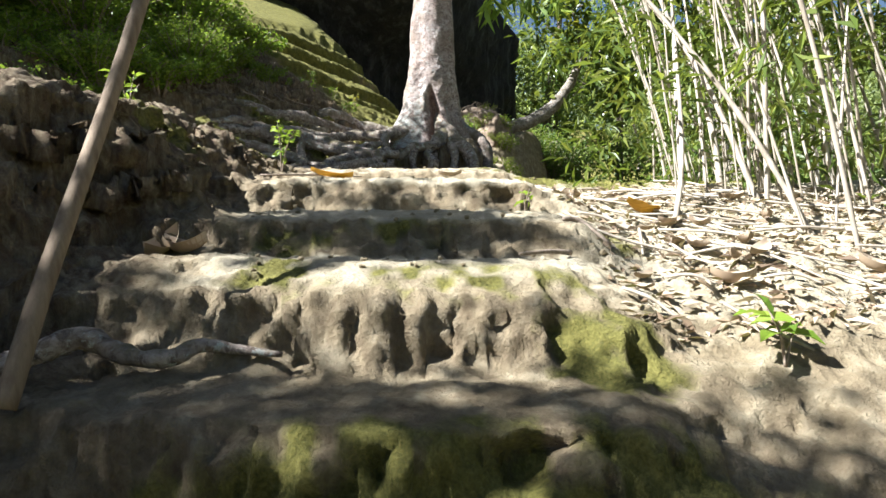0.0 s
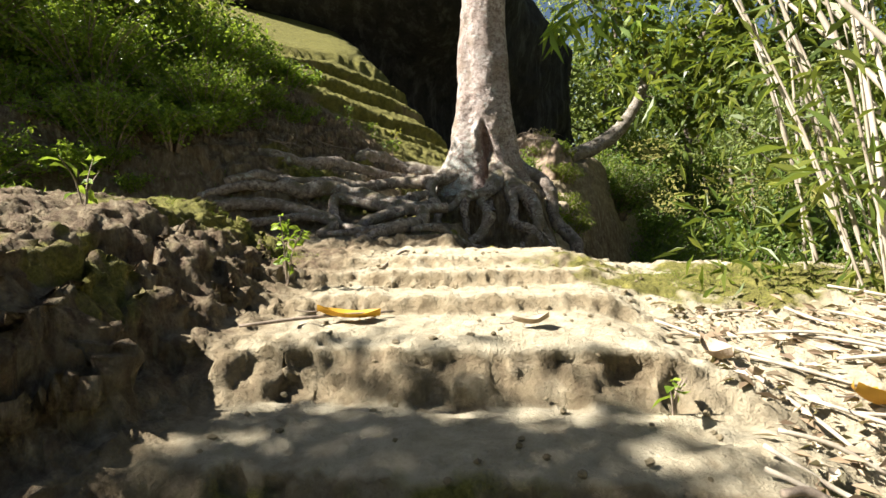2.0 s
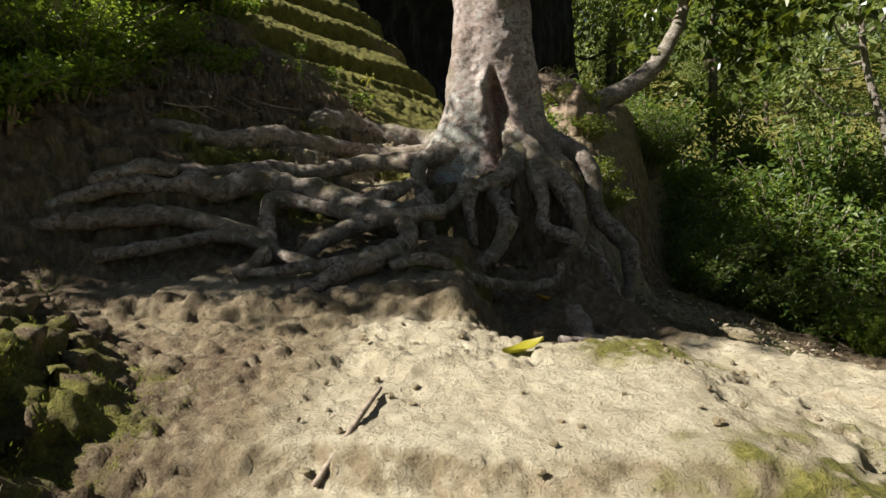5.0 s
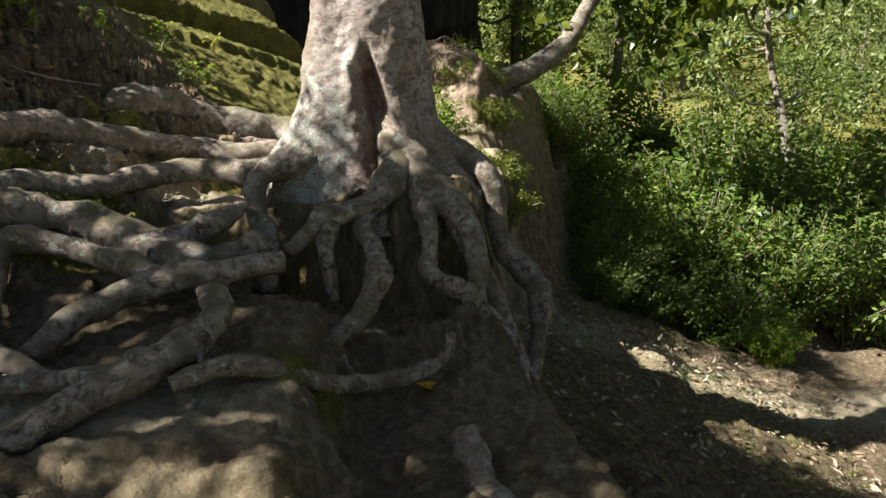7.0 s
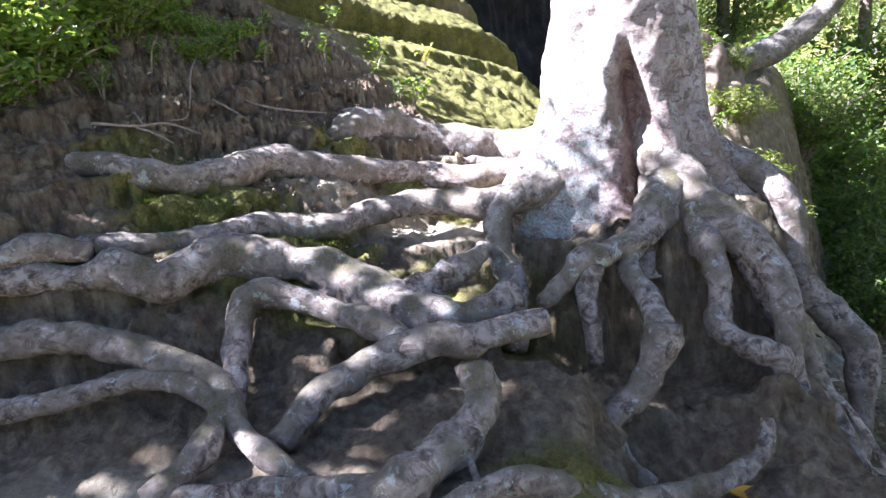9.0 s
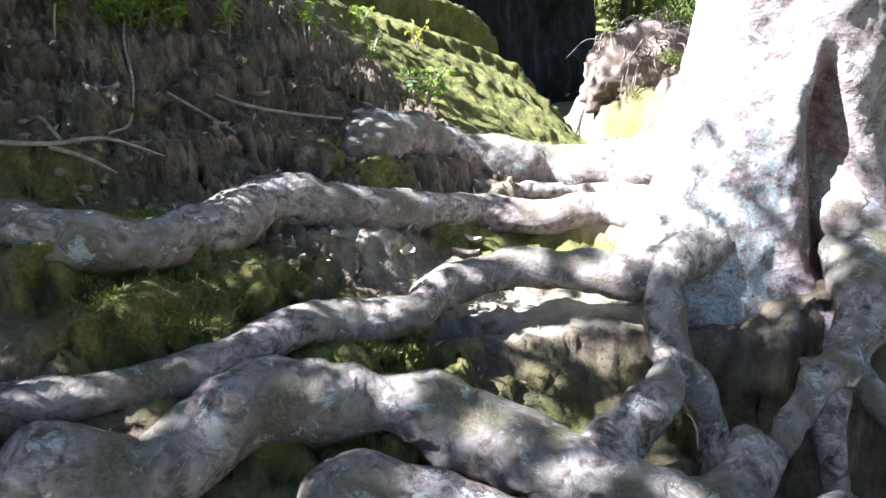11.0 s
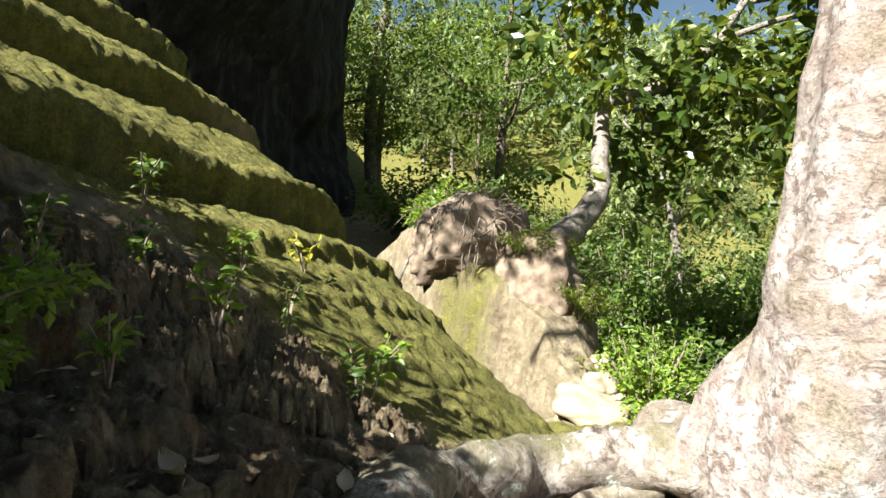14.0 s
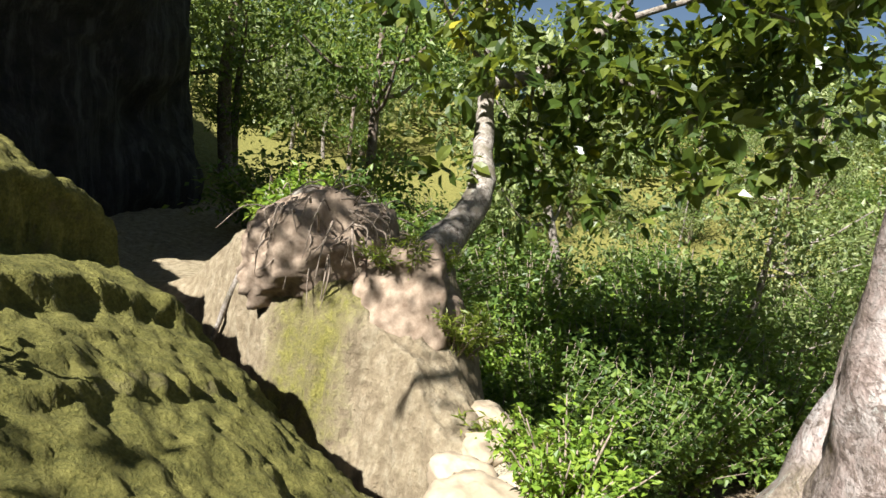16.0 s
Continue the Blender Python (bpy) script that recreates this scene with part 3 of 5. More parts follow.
for cx, cy, rx, ry, amount in ((-2.3, 6.0, 0.8, 1.1, 0.85), (-1.9, 3.9, 0.5, 0.6, 0.55), (1.7, 5.7, 1.6, 0.9, 1.0), (0.35, 7.2, 0.7, 0.5, 0.6), (0.62, 2.15, 0.3, 0.3, 0.75), (-0.9, 3.1, 0.25, 0.4, 0.55),
                               (0.2, 1.45, 2.2, 0.35, 0.75), (-2.4, 9.75, 1.0, 0.5, 0.9), (-1.2, 9.9, 1.2, 0.35, 0.5), (-1.6, 10.85, 1.1, 0.22, 0.75), (2.2, 10.6, 2.2, 2.6, 0.4), (-0.6, 8.6, 0.5, 0.25, 0.6),
                               (0.55, 14.9, 0.9, 0.7, 0.5), (0.1, 2.45, 0.8, 0.25, 0.5), (-0.3, 3.1, 0.8, 0.2, 0.45), (-0.75, 2.55, 0.3, 0.3, 0.6), (-1.75, 4.4, 0.6, 1.4, 0.3), (2.3, 8.2, 1.4, 0.7, 0.7), (0.9, 3.2, 0.2, 0.3, 0.5)):
    film = 0.95 + 0.5 * vnoise(GX * 15, GY * 15, GZ * 3, 70) + 0.3 * vnoise(GX * 4, GY * 4, GZ * 2, 71)
    moss = np.maximum(moss, amount * blob(GX, GY, cx, cy, rx, ry) * (film if cy < 8 else 1.0))
moss = np.maximum(np.clip(moss, 0, 1) * near, 0.95 * step01(15, 22, np.hypot(GX, GY - 8)))
moss = np.maximum(moss, 0.4 * step01(0.8, 1.6, GX - np.interp(GY, EDGE_Y, EDGE_X)) * step01(8.3, 9.2, GY) * step01(5.4, 4.4, GX))
# dark earth plus shade painted on the bank, root zone, hollow and foreground
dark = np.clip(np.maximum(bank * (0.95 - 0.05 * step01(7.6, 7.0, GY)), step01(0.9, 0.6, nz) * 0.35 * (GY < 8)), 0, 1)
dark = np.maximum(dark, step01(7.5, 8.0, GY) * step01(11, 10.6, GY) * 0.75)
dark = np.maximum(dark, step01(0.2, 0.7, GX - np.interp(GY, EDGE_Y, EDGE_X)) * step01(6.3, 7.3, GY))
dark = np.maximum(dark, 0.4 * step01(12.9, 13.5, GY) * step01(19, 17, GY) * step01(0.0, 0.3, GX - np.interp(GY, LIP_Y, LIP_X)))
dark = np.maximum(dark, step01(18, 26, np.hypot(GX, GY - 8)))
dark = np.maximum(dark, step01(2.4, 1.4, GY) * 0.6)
sand = step01(0.80, 0.95, nz) * step01(-1.3, -0.9, GX) * step01(2.3, 2.6, GY) * step01(7.9, 7.5, GY)
sand = np.maximum(sand, 0.8 * step01(0.5, 0.9, GX) * step01(2.4, 2.8, GY) * step01(6.4, 6, GY))
sand = np.maximum(sand, blob(GX, GY, -1.8, 8.25, 1.2, 0.3))
sand = np.maximum(sand, blob(GX, GY, -1.6, 10.4, 0.9, 0.22))
sand = np.maximum(sand, (0.08 + 0.6 * step01(13.6, 13.1, GY)) * step01(0.0, 0.3, GX - np.interp(GY, LIP_Y, LIP_X)) * step01(12.0, 12.6, GY) * step01(19, 16, GY))
sand = np.maximum(sand, blob(GX, GY, 2.6, 7.8, 1.4, 0.5))
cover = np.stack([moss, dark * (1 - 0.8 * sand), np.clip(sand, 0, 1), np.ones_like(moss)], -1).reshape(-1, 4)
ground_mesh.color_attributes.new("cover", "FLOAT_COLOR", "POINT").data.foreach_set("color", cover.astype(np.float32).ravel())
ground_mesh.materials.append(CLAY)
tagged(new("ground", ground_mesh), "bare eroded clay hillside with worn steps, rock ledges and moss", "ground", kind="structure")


# the dark overhanging cliff behind the slab, coloured as in deep shade
def build_cliff():
    foot = smooth_line([(-12, 27, 6), (-9, 22.5, 6), (-5.5, 21.2, 6), (-3, 22, 5.0), (0, 24, 4.2), (2.6, 25.6, 3.6), (3.5, 27, 3.5), (3.0, 31, 4), (0, 36, 5)], 14)
    h = np.linspace(-3, 11, 46)
    rows = []
    for k, z in enumerate(h):
        out = 3.0 * step01(1.0, 6, z) + 0.8 * step01(6, 11, z)
        t = unit(np.gradient(foot, axis=0))
        nrm = np.stack([t[:, 1], -t[:, 0], np.zeros(len(t))], 1)
        p = foot + nrm * ((out - 1.2 * step01(9, 11, z)) * step01(3.0, -3.0, foot[:, 0]))[:, None]
        p[:, 2] = foot[:, 2] + z * np.interp(foot[:, 0], [-6, 0, 3.5], [1.0, 0.62, 0.5])
        bulge = 1.3 * fbm(p[:, 0] * 0.25, p[:, 1] * 0.25, p[:, 2] * 0.3, 5, 71) + 0.25 * fbm(p[:, 0] * 1.2, p[:, 1] * 1.2, p[:, 2] * 0.6, 4, 72)
        rows.append(p + nrm * bulge[:, None])
    v = np.stack(rows, 0)
    n = v.shape[1]
    back = v[-1] + np.array([-4, 9, 1.0])
    v = np.vstack([v.reshape(-1, 3), back])
    f = grid_faces(len(h) + 1, n)
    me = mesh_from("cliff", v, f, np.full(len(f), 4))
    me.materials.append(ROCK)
    return tagged(new("cliff", me), "dark overhanging rock cliff above the mossy slab, deep shade in its colour", "cliff", kind="structure")


build_cliff()

# ---- the great tree on its roots ----
TREE = np.array([-0.2, 10.74, 2.6])


def build_trunk():
    z = np.concatenate([np.linspace(-0.35, 1.5, 100), np.linspace(1.53, 8.5, 110)])
    a = np.linspace(0, 2 * math.pi, 168, endpoint=False)
    Z, A = np.meshgrid(z, a, indexing="ij")
    flare = np.exp(-np.clip(Z + 0.1, 0, 9) / 0.42)
    ra = np.interp(Z, [0, 1.1, 2.6, 8.5], [0.46, 0.41, 0.335, 0.22]) + 0.30 * flare
    rb = np.interp(Z, [0, 1.1, 2.6, 8.5], [0.36, 0.34, 0.31, 0.2]) + 0.26 * flare
    r = ra * rb / np.sqrt((rb * np.cos(A)) ** 2 + (ra * np.sin(A)) ** 2)
    twist = A + 0.15 * Z
    r *= 1 + (0.035 + 0.09 * flare) * np.cos(5 * twist + 0.6) + (0.02 + 0.05 * flare) * np.cos(9 * twist + 1.9)
    # the foot of one stem spreads wide over the bank
    r += 0.20 * np.exp(-((A - 3.55) / 0.42) ** 2) * np.exp(-np.clip(Z - 0.15, 0, 9) / 0.42) * step01(-0.3, 0.2, Z)
    # shallow seam between the stems, opening into a wedge-shaped hollow below
    mid = 4.66 - 0.13 * (Z - 0.5) + 0.03 * np.sin(4 * Z)
    r *= 1 - 0.045 * np.exp(-((A - mid) / 0.2) ** 2) * step01(0.7, 1.1, Z) * step01(4.5, 2.2, Z)
    wide = np.interp(Z, [0.0, 0.35, 0.75, 1.0], [0.60, 0.54, 0.34, 0.14])
    wedge = (A - mid - 0.04) / wide
    cut = step01(-1.0, 0.35, wedge) * step01(1.0, 0.72, wedge) * step01(1.05, 0.7, Z) * step01(-0.3, 0.05, Z)
    r *= 1 - 0.46 * cut
    # knot above the hollow and swellings on the bark
    r *= 1 + 0.15 * np.exp(-((A - 4.36) / 0.15) ** 2 - ((Z - 0.84) / 0.07) ** 2)
    for ka, kz, wa, wz, amount in ((2.75, 1.35, 0.3, 0.22, 0.10), (2.45, 0.72, 0.35, 0.2, 0.16), (5.45, 1.0, 0.4, 0.3, 0.06), (3.2, 2.1, 0.4, 0.25, 0.05), (2.0, 0.9, 0.3, 0.3, 0.07), (4.0, 1.5, 0.3, 0.2, 0.05)):
        r *= 1 + amount * np.exp(-((A - ka) / wa) ** 2 - ((Z - kz) / wz) ** 2)
    lean_x = np.interp(Z, [0, 1.2, 2.6, 8.5], [0, 0.0, 0.03, 0.5])
    X, Y = r * np.cos(A) + lean_x, r * np.sin(A)
    d = 0.045 * fbm(X * 4, Y * 4, Z * 3.2, 4, 81) + 0.014 * fbm(X * 16, Y * 16, Z * 16, 3, 82)
    X, Y = X + np.cos(A) * d, Y + np.sin(A) * d
    v = np.stack([X, Y, Z], -1).reshape(-1, 3)
    f = grid_faces(len(z), len(a), True)
    me = mesh_from("trunk", v, f, np.full(len(f), 4))
    bare = np.clip(cut * 1.3 + 0.25 * fbm(X * 7, Y * 7, Z * 7, 3, 83) * (cut > 0.02), 0, 1)
    grey = np.exp(-((A - 3.9) / 0.75) ** 2) * step01(1.15, 0.3, Z) * (1 - bare)
    tint = np.stack([bare, grey, 0 * bare, np.ones_like(bare)], -1).reshape(-1, 4)
    me.color_attributes.new("bare", "FLOAT_COLOR", "POINT").data.foreach_set("color", tint.astype(np.float32).ravel())
    return me


tree = thing("big_tree", TREE, "large pale-barked tree with bare gnarled roots gripping the clay bank", "tree")
part("trunk", build_trunk(), BARK, tree, "pale blotched trunk folded into two stems")


def root(points, radii, seed, lift=0.0, gnarl=0.45, sides=12, label="", material=None):
    p = np.asarray(points, float) + np.array([0, 0, lift])
    me = tube_mesh("root", p, radii, sides, 7, gnarl, seed, TREE)
    return part("root", me, material or ROOT, tree, label)


# long roots that run across the bank
root([(-0.3, 10.95, 2.85), (-0.68, 10.99, 2.79), (-0.95, 11.08, 2.77), (-1.27, 10.99, 2.77), (-1.59, 11.0, 2.82), (-2.01, 10.64, 2.91), (-2.28, 10.46, 2.97), (-2.51, 10.32, 3.03),
      (-2.62, 10.1, 3.0), (-2.81, 9.87, 2.98), (-3.0, 9.72, 3.06), (-3.25, 9.66, 3.12), (-3.9, 9.4, 3.1)], [0.16, 0.11, 0.095, 0.10, 0.11, 0.10, 0.09, 0.06], 1)
root([(-2.3, 11.0, 3.08), (-2.12, 11.15, 3.17), (-1.9, 11.4, 3.17), (-1.58, 11.6, 3.05), (-1.3, 11.66, 2.96), (-1.0, 11.72, 2.9), (-0.65, 11.6, 2.92), (-0.3, 11.25, 3.0)], [0.10, 0.15, 0.15, 0.13, 0.15, 0.14, 0.17, 0.2], 2, gnarl=0.6, material=BARK_ROOT)
root([(-1.6, 11.3, 2.9), (-1.28, 11.4, 2.84), (-0.9, 11.5, 2.80), (-0.5, 11.4, 2.82)], [0.035, 0.05, 0.05, 0.06], 3)
root([(-0.32, 11.2, 3.0), (-0.14, 11.55, 2.95), (-0.02, 11.78, 2.91), (0.12, 11.95, 2.72)], [0.2, 0.2, 0.2, 0.12], 4, gnarl=0.5, label="swollen pale root knee", material=BARK)
root([(-0.05, 10.92, 4.5), (-0.1, 11.0, 4.05), (-0.22, 11.04, 3.65), (-0.34, 11.12, 3.38), (-0.30, 11.26, 3.05), (-0.18, 11.55, 2.8)], [0.08, 0.12, 0.14, 0.19, 0.23, 0.16], 40, gnarl=0.35, material=BARK, label="pale buttress flowing into the roots")
root([(-0.25, 10.7, 2.95), (-0.65, 10.38, 2.78), (-0.98, 10.22, 2.70), (-1.28, 10.30, 2.70), (-1.55, 10.32, 2.70), (-1.82, 10.2, 2.67), (-1.96, 10.03, 2.63), (-2.16, 9.9, 2.66), (-2.34, 9.77, 2.70), (-2.5, 9.55, 2.68), (-2.84, 9.32, 2.72), (-3.3, 9.2, 2.75)],
     [0.14, 0.10, 0.085, 0.085, 0.08, 0.075, 0.06, 0.05], 5)
root([(-0.85, 9.5, 2.35), (-1.05, 9.34, 2.29), (-1.25, 9.34, 2.29), (-1.44, 9.42, 2.33), (-1.75, 9.58, 2.40), (-2.02, 9.6, 2.50), (-2.23, 9.55, 2.57), (-2.42, 9.45, 2.60), (-2.6, 9.22, 2.53), (-2.79, 9.2, 2.62), (-2.95, 9.1, 2.60), (-3.25, 8.96, 2.63), (-3.8, 8.8, 2.5)],
     [0.09, 0.10, 0.12, 0.125, 0.12, 0.10, 0.10, 0.08, 0.05], 6, gnarl=0.6)
root([(-1.02, 9.85, 2.52), (-1.10, 9.68, 2.47), (-1.24, 9.56, 2.42), (-1.35, 9.48, 2.37), (-1.47, 9.42, 2.33)], [0.05, 0.06, 0.085, 0.07, 0.05], 7, gnarl=0.7)
root([(-1.25, 9.15, 2.2), (-1.40, 9.17, 2.27), (-1.61, 9.25, 2.33), (-1.87, 9.32, 2.38), (-2.07, 9.32, 2.44), (-2.17, 9.24, 2.42), (-2.15, 9.1, 2.27), (-2.07, 8.88, 2.15), (-2.03, 8.68, 2.09), (-2.0, 8.46, 2.06), (-2.12, 8.3, 1.98)], [0.05, 0.07, 0.065, 0.075, 0.07, 0.06, 0.06, 0.05], 8)
root([(-0.7, 9.3, 2.28), (-0.96, 9.17, 2.26), (-1.17, 9.12, 2.25), (-1.37, 9.05, 2.22), (-1.56, 8.94, 2.16), (-1.67, 8.8, 2.1), (-1.75, 8.62, 2.02)], [0.06, 0.075, 0.08, 0.075, 0.07, 0.05], 9)
root([(-0.98, 8.86, 2.26), (-0.95, 8.78, 2.14), (-1.01, 8.62, 2.08), (-1.1, 8.45, 2.05), (-1.2, 8.33, 2.03), (-1.34, 8.22, 2.0), (-1.45, 8.1, 1.95), (-1.6, 7.95, 1.92)], [0.06, 0.075, 0.08, 0.085, 0.08, 0.07, 0.05], 10, gnarl=0.7, label="broken root stub with pale bark")
root([(-1.15, 8.36, 2.04), (-1.38, 8.34, 2.03), (-1.6, 8.36, 2.01), (-1.85, 8.34, 1.99), (-2.1, 8.35, 1.98)], [0.07, 0.05, 0.045, 0.04, 0.03], 11)
root([(-1.02, 8.3, 2.0), (-0.82, 8.42, 2.03), (-0.67, 8.5, 1.97), (-0.51, 8.6, 1.86), (-0.31, 8.75, 1.75), (-0.07, 8.95, 1.68), (0.17, 9.15, 1.66), (0.26, 9.26, 1.71), (0.27, 9.3, 1.80)], [0.04, 0.05, 0.05, 0.05, 0.045, 0.04, 0.03], 12)
root([(-3.9, 8.7, 2.36), (-3.37, 8.76, 2.38), (-3.16, 8.83, 2.38), (-2.92, 8.88, 2.38), (-2.64, 8.92, 2.31), (-2.38, 8.9, 2.24), (-2.1, 8.85, 2.17), (-1.91, 8.63, 2.07), (-1.55, 8.4, 2.0)], [0.06, 0.075, 0.08, 0.08, 0.075, 0.06, 0.05, 0.04], 13)
root([(-3.27, 8.5, 2.12), (-3.05, 8.6, 2.14), (-2.75, 8.7, 2.17), (-2.46, 8.82, 2.20), (-2.18, 8.8, 2.15), (-1.88, 8.6, 2.04)], [0.05, 0.05, 0.055, 0.05, 0.05, 0.03], 14)
root([(-3.5, 8.9, 2.68), (-3.15, 9.06, 2.76), (-2.9, 9.16, 2.72)], [0.06, 0.075, 0.05], 15)
# roots that hang and grip below the trunk
root([(0.0, 10.35, 2.72), (-0.12, 10.1, 2.55), (-0.26, 9.93, 2.40), (-0.18, 9.7, 2.24), (-0.15, 9.5, 2.16)], [0.15, 0.10, 0.07, 0.06, 0.06], 20, material=BARK_ROOT)
root([(-0.15, 9.46, 2.20), (-0.16, 9.45, 2.12), (-0.2, 9.42, 2.0), (-0.32, 9.33, 1.86), (-0.44, 9.25, 1.78), (-0.39, 9.15, 1.66), (-0.26, 9.1, 1.56)], [0.075, 0.085, 0.08, 0.075, 0.07, 0.06, 0.05], 21, gnarl=0.5, label="hanging root ending in a smooth pale stub")
root([(0.0, 10.65, 2.9), (0.08, 10.38, 2.68), (-0.12, 10.08, 2.53), (-0.36, 9.85, 2.45), (-0.5, 9.75, 2.46), (-0.61, 9.7, 2.33), (-0.72, 9.62, 2.24)], [0.16, 0.10, 0.075, 0.07, 0.05, 0.04], 22, gnarl=0.65, material=BARK_ROOT)
root([(-0.45, 9.82, 2.48), (-0.49, 9.7, 2.25), (-0.45, 9.63, 1.92)], [0.07, 0.06, 0.04], 23)
root([(-0.4, 10.62, 2.95), (-0.75, 10.35, 2.80), (-0.95, 10.1, 2.66), (-0.95, 9.92, 2.45), (-0.87, 9.82, 2.27), (-0.87, 9.6, 2.0)], [0.10, 0.095, 0.085, 0.07, 0.055], 24, gnarl=0.6, material=BARK_ROOT)
root([(0.05, 10.8, 3.0), (0.35, 10.75, 2.85), (0.67, 10.65, 2.64), (0.78, 10.6, 2.44), (0.8, 10.5, 2.11), (0.97, 10.4, 1.89), (1.1, 10.3, 1.72), (1.08, 10.2, 1.44), (0.97, 9.95, 1.1), (1.14, 9.8, 0.8)], [0.18, 0.13, 0.11, 0.10, 0.09, 0.09, 0.08, 0.06, 0.05], 25)
root([(-0.1, 10.75, 3.15), (-0.02, 10.55, 2.92), (0.1, 10.35, 2.70), (0.37, 10.1, 2.46), (0.49, 9.95, 2.3), (0.52, 9.8, 2.1), (0.51, 9.7, 1.87), (0.6, 9.55, 1.5)], [0.15, 0.19, 0.17, 0.12, 0.09, 0.075, 0.06, 0.05], 26)
root([(0.1, 10.4, 2.7), (0.16, 10.1, 2.48), (0.2, 9.9, 2.3), (0.18, 9.75, 2.08), (0.28, 9.66, 2.0), (0.42, 9.62, 1.95), (0.45, 9.6, 1.8)], [0.13, 0.09, 0.07, 0.065, 0.07, 0.07, 0.05], 27, gnarl=0.6)
root([(0.5, 9.4, 1.95), (0.6, 9.3, 1.85), (0.7, 9.15, 1.65), (0.72, 9.1, 1.5)], [0.012, 0.016, 0.016, 0.012], 30, sides=7)
root([(0.25, 8.5, 1.60), (0.27, 8.4, 1.53), (0.30, 8.25, 1.46), (0.38, 7.95, 1.5), (0.05, 7.6, 1.66)], [0.07, 0.075, 0.07, 0.05, 0.03], 31, gnarl=0.4, label="pale broken root stub in the sun", material=BARK)
root([(-0.98, 8.55, 2.05), (-0.92, 8.42, 1.98), (-0.93, 8.28, 1.9), (-0.88, 8.1, 1.9)], [0.012, 0.016, 0.014, 0.01], 32, sides=7)
root([(0.35, 10.1, 2.5), (0.75, 9.9, 1.6), (0.85, 9.5, 1.25), (0.95, 9.0, 1.1), (1.2, 8.6, 0.95)], [0.10, 0.07, 0.06, 0.06, 0.04], 33)

# limbs and crown, unseen high above the path, laid out to cast shade
for k, (pts, rad) in enumerate((([(0.25, 10.74, 10.6), (-1.8, 11.1, 11.6), (-4.6, 11.6, 11.4), (-7.2, 11.9, 10.6)], [0.17, 0.13, 0.09, 0.04]),
                                ([(0.28, 10.74, 10.9), (1.2, 9.6, 12.6), (1.8, 7.6, 13.6)], [0.15, 0.1, 0.04]),
                                ([(0.1, 10.74, 9.4), (-2.2, 9.9, 10.6), (-5.2, 8.7, 10.2)], [0.14, 0.1, 0.04]))):
    part("limb", tube_mesh("limb", pts, rad, 10, 6, 0.2, 90 + k, TREE), BARK, tree)
rng = np.random.default_rng(7)


def clumps(centres, per, size, length, seed, base=(0, 0, 0), width=0.5, broad=False, flat=0.7):
    """Leaves in many loose clumps round the centres."""
    r = np.random.default_rng(seed)
    c = np.repeat(np.asarray(centres, float), per, 0)
    d = unit(r.normal(size=c.shape)) * (r.random((len(c), 1)) ** 0.5) * size
    d[:, 2] *= flat
    way = d + r.normal(size=c.shape) * size * 0.5 + np.array([0, 0, -0.15 * size])
    return leaves(c + d - np.asarray(base, float), way, length * r.uniform(0.6, 1.25, len(c)), width, r, broad=broad)


def shade_points(x0, x1, y0, y1, z, s0, s1, n):
    """Places for unseen leaf clumps on the sun's rays, so that they shade a stretch of ground."""
    p = np.stack([rng.uniform(x0, x1, n), rng.uniform(y0, y1, n), np.full(n, z)], 1)
    return p + np.asarray(SUN_TO)[None, :] * rng.uniform(s0, s1, n)[:, None]


# clumps set to shade the hollow; the last group blocks skylight from overhead
crown = np.vstack([shade_points(1.0, 4.2, 8.0, 9.5, 1, 12, 14, 64), shade_points(4.0, 6.2, 12.5, 17, 0, 14, 16, 36),
                   shade_points(0.8, 2.2, 9.2, 10.3, 0.8, 11, 13, 16), shade_points(2.0, 5.5, 9.3, 10.6, 0.3, 12, 14, 55), shade_points(3.0, 4.8, 13.2, 17.0, 1.9, 12, 15, 46),
                   np.stack([rng.uniform(0.5, 5.5, 70), rng.uniform(6.5, 12.0, 70), rng.uniform(10.5, 13, 70)], 1)])
part("crown", mesh_from("crown", *clumps(crown, 42, 0.55, 0.17, 11, TREE), smooth=False), LEAF_BROAD, tree, "loose crown of small dark leaves, out of view, placed to shade the hollow")


def unseen_shade_tree(base, centres, seed):
    """An added, unseen tree beside the path whose limbs carry the given shading clumps of leaves."""
    c = np.asarray(centres)
    base = np.array([base[0], base[1], g(*base)])
    ob = thing("shade_tree", base, "unseen broad-crowned tree added on the slope to shade the path", "tree", "trees beside the path")
    mid = c.mean(0)
    fork = np.array([0.75 * base[0] + 0.25 * mid[0], 0.75 * base[1] + 0.25 * mid[1], 0.5 * base[2] + 0.5 * c[:, 2].min()])
    part("trunk", tube_mesh("trunk", [base - np.array([0, 0, 0.4]), 0.5 * (base + fork) + np.array([0.15, 0.1, 0]), fork], [0.24, 0.19, 0.15], 12, 8, 0.25, seed, base), BARK_DARK, ob)
    for k in range(0, len(c), max(1, len(c) // 12)):
        bend = 0.5 * (fork + c[k]) + np.array([0, 0, 0.3])
        part("limb", tube_mesh("limb", [fork, bend, c[k]], [0.09, 0.05, 0.015], 7, 6, 0.2, seed + k, base), BARK_DARK, ob)
    part("crown", mesh_from("crown", *clumps(c, 42, 0.55, 0.17, seed + 3, base), smooth=False), LEAF_BROAD, ob)
    return ob


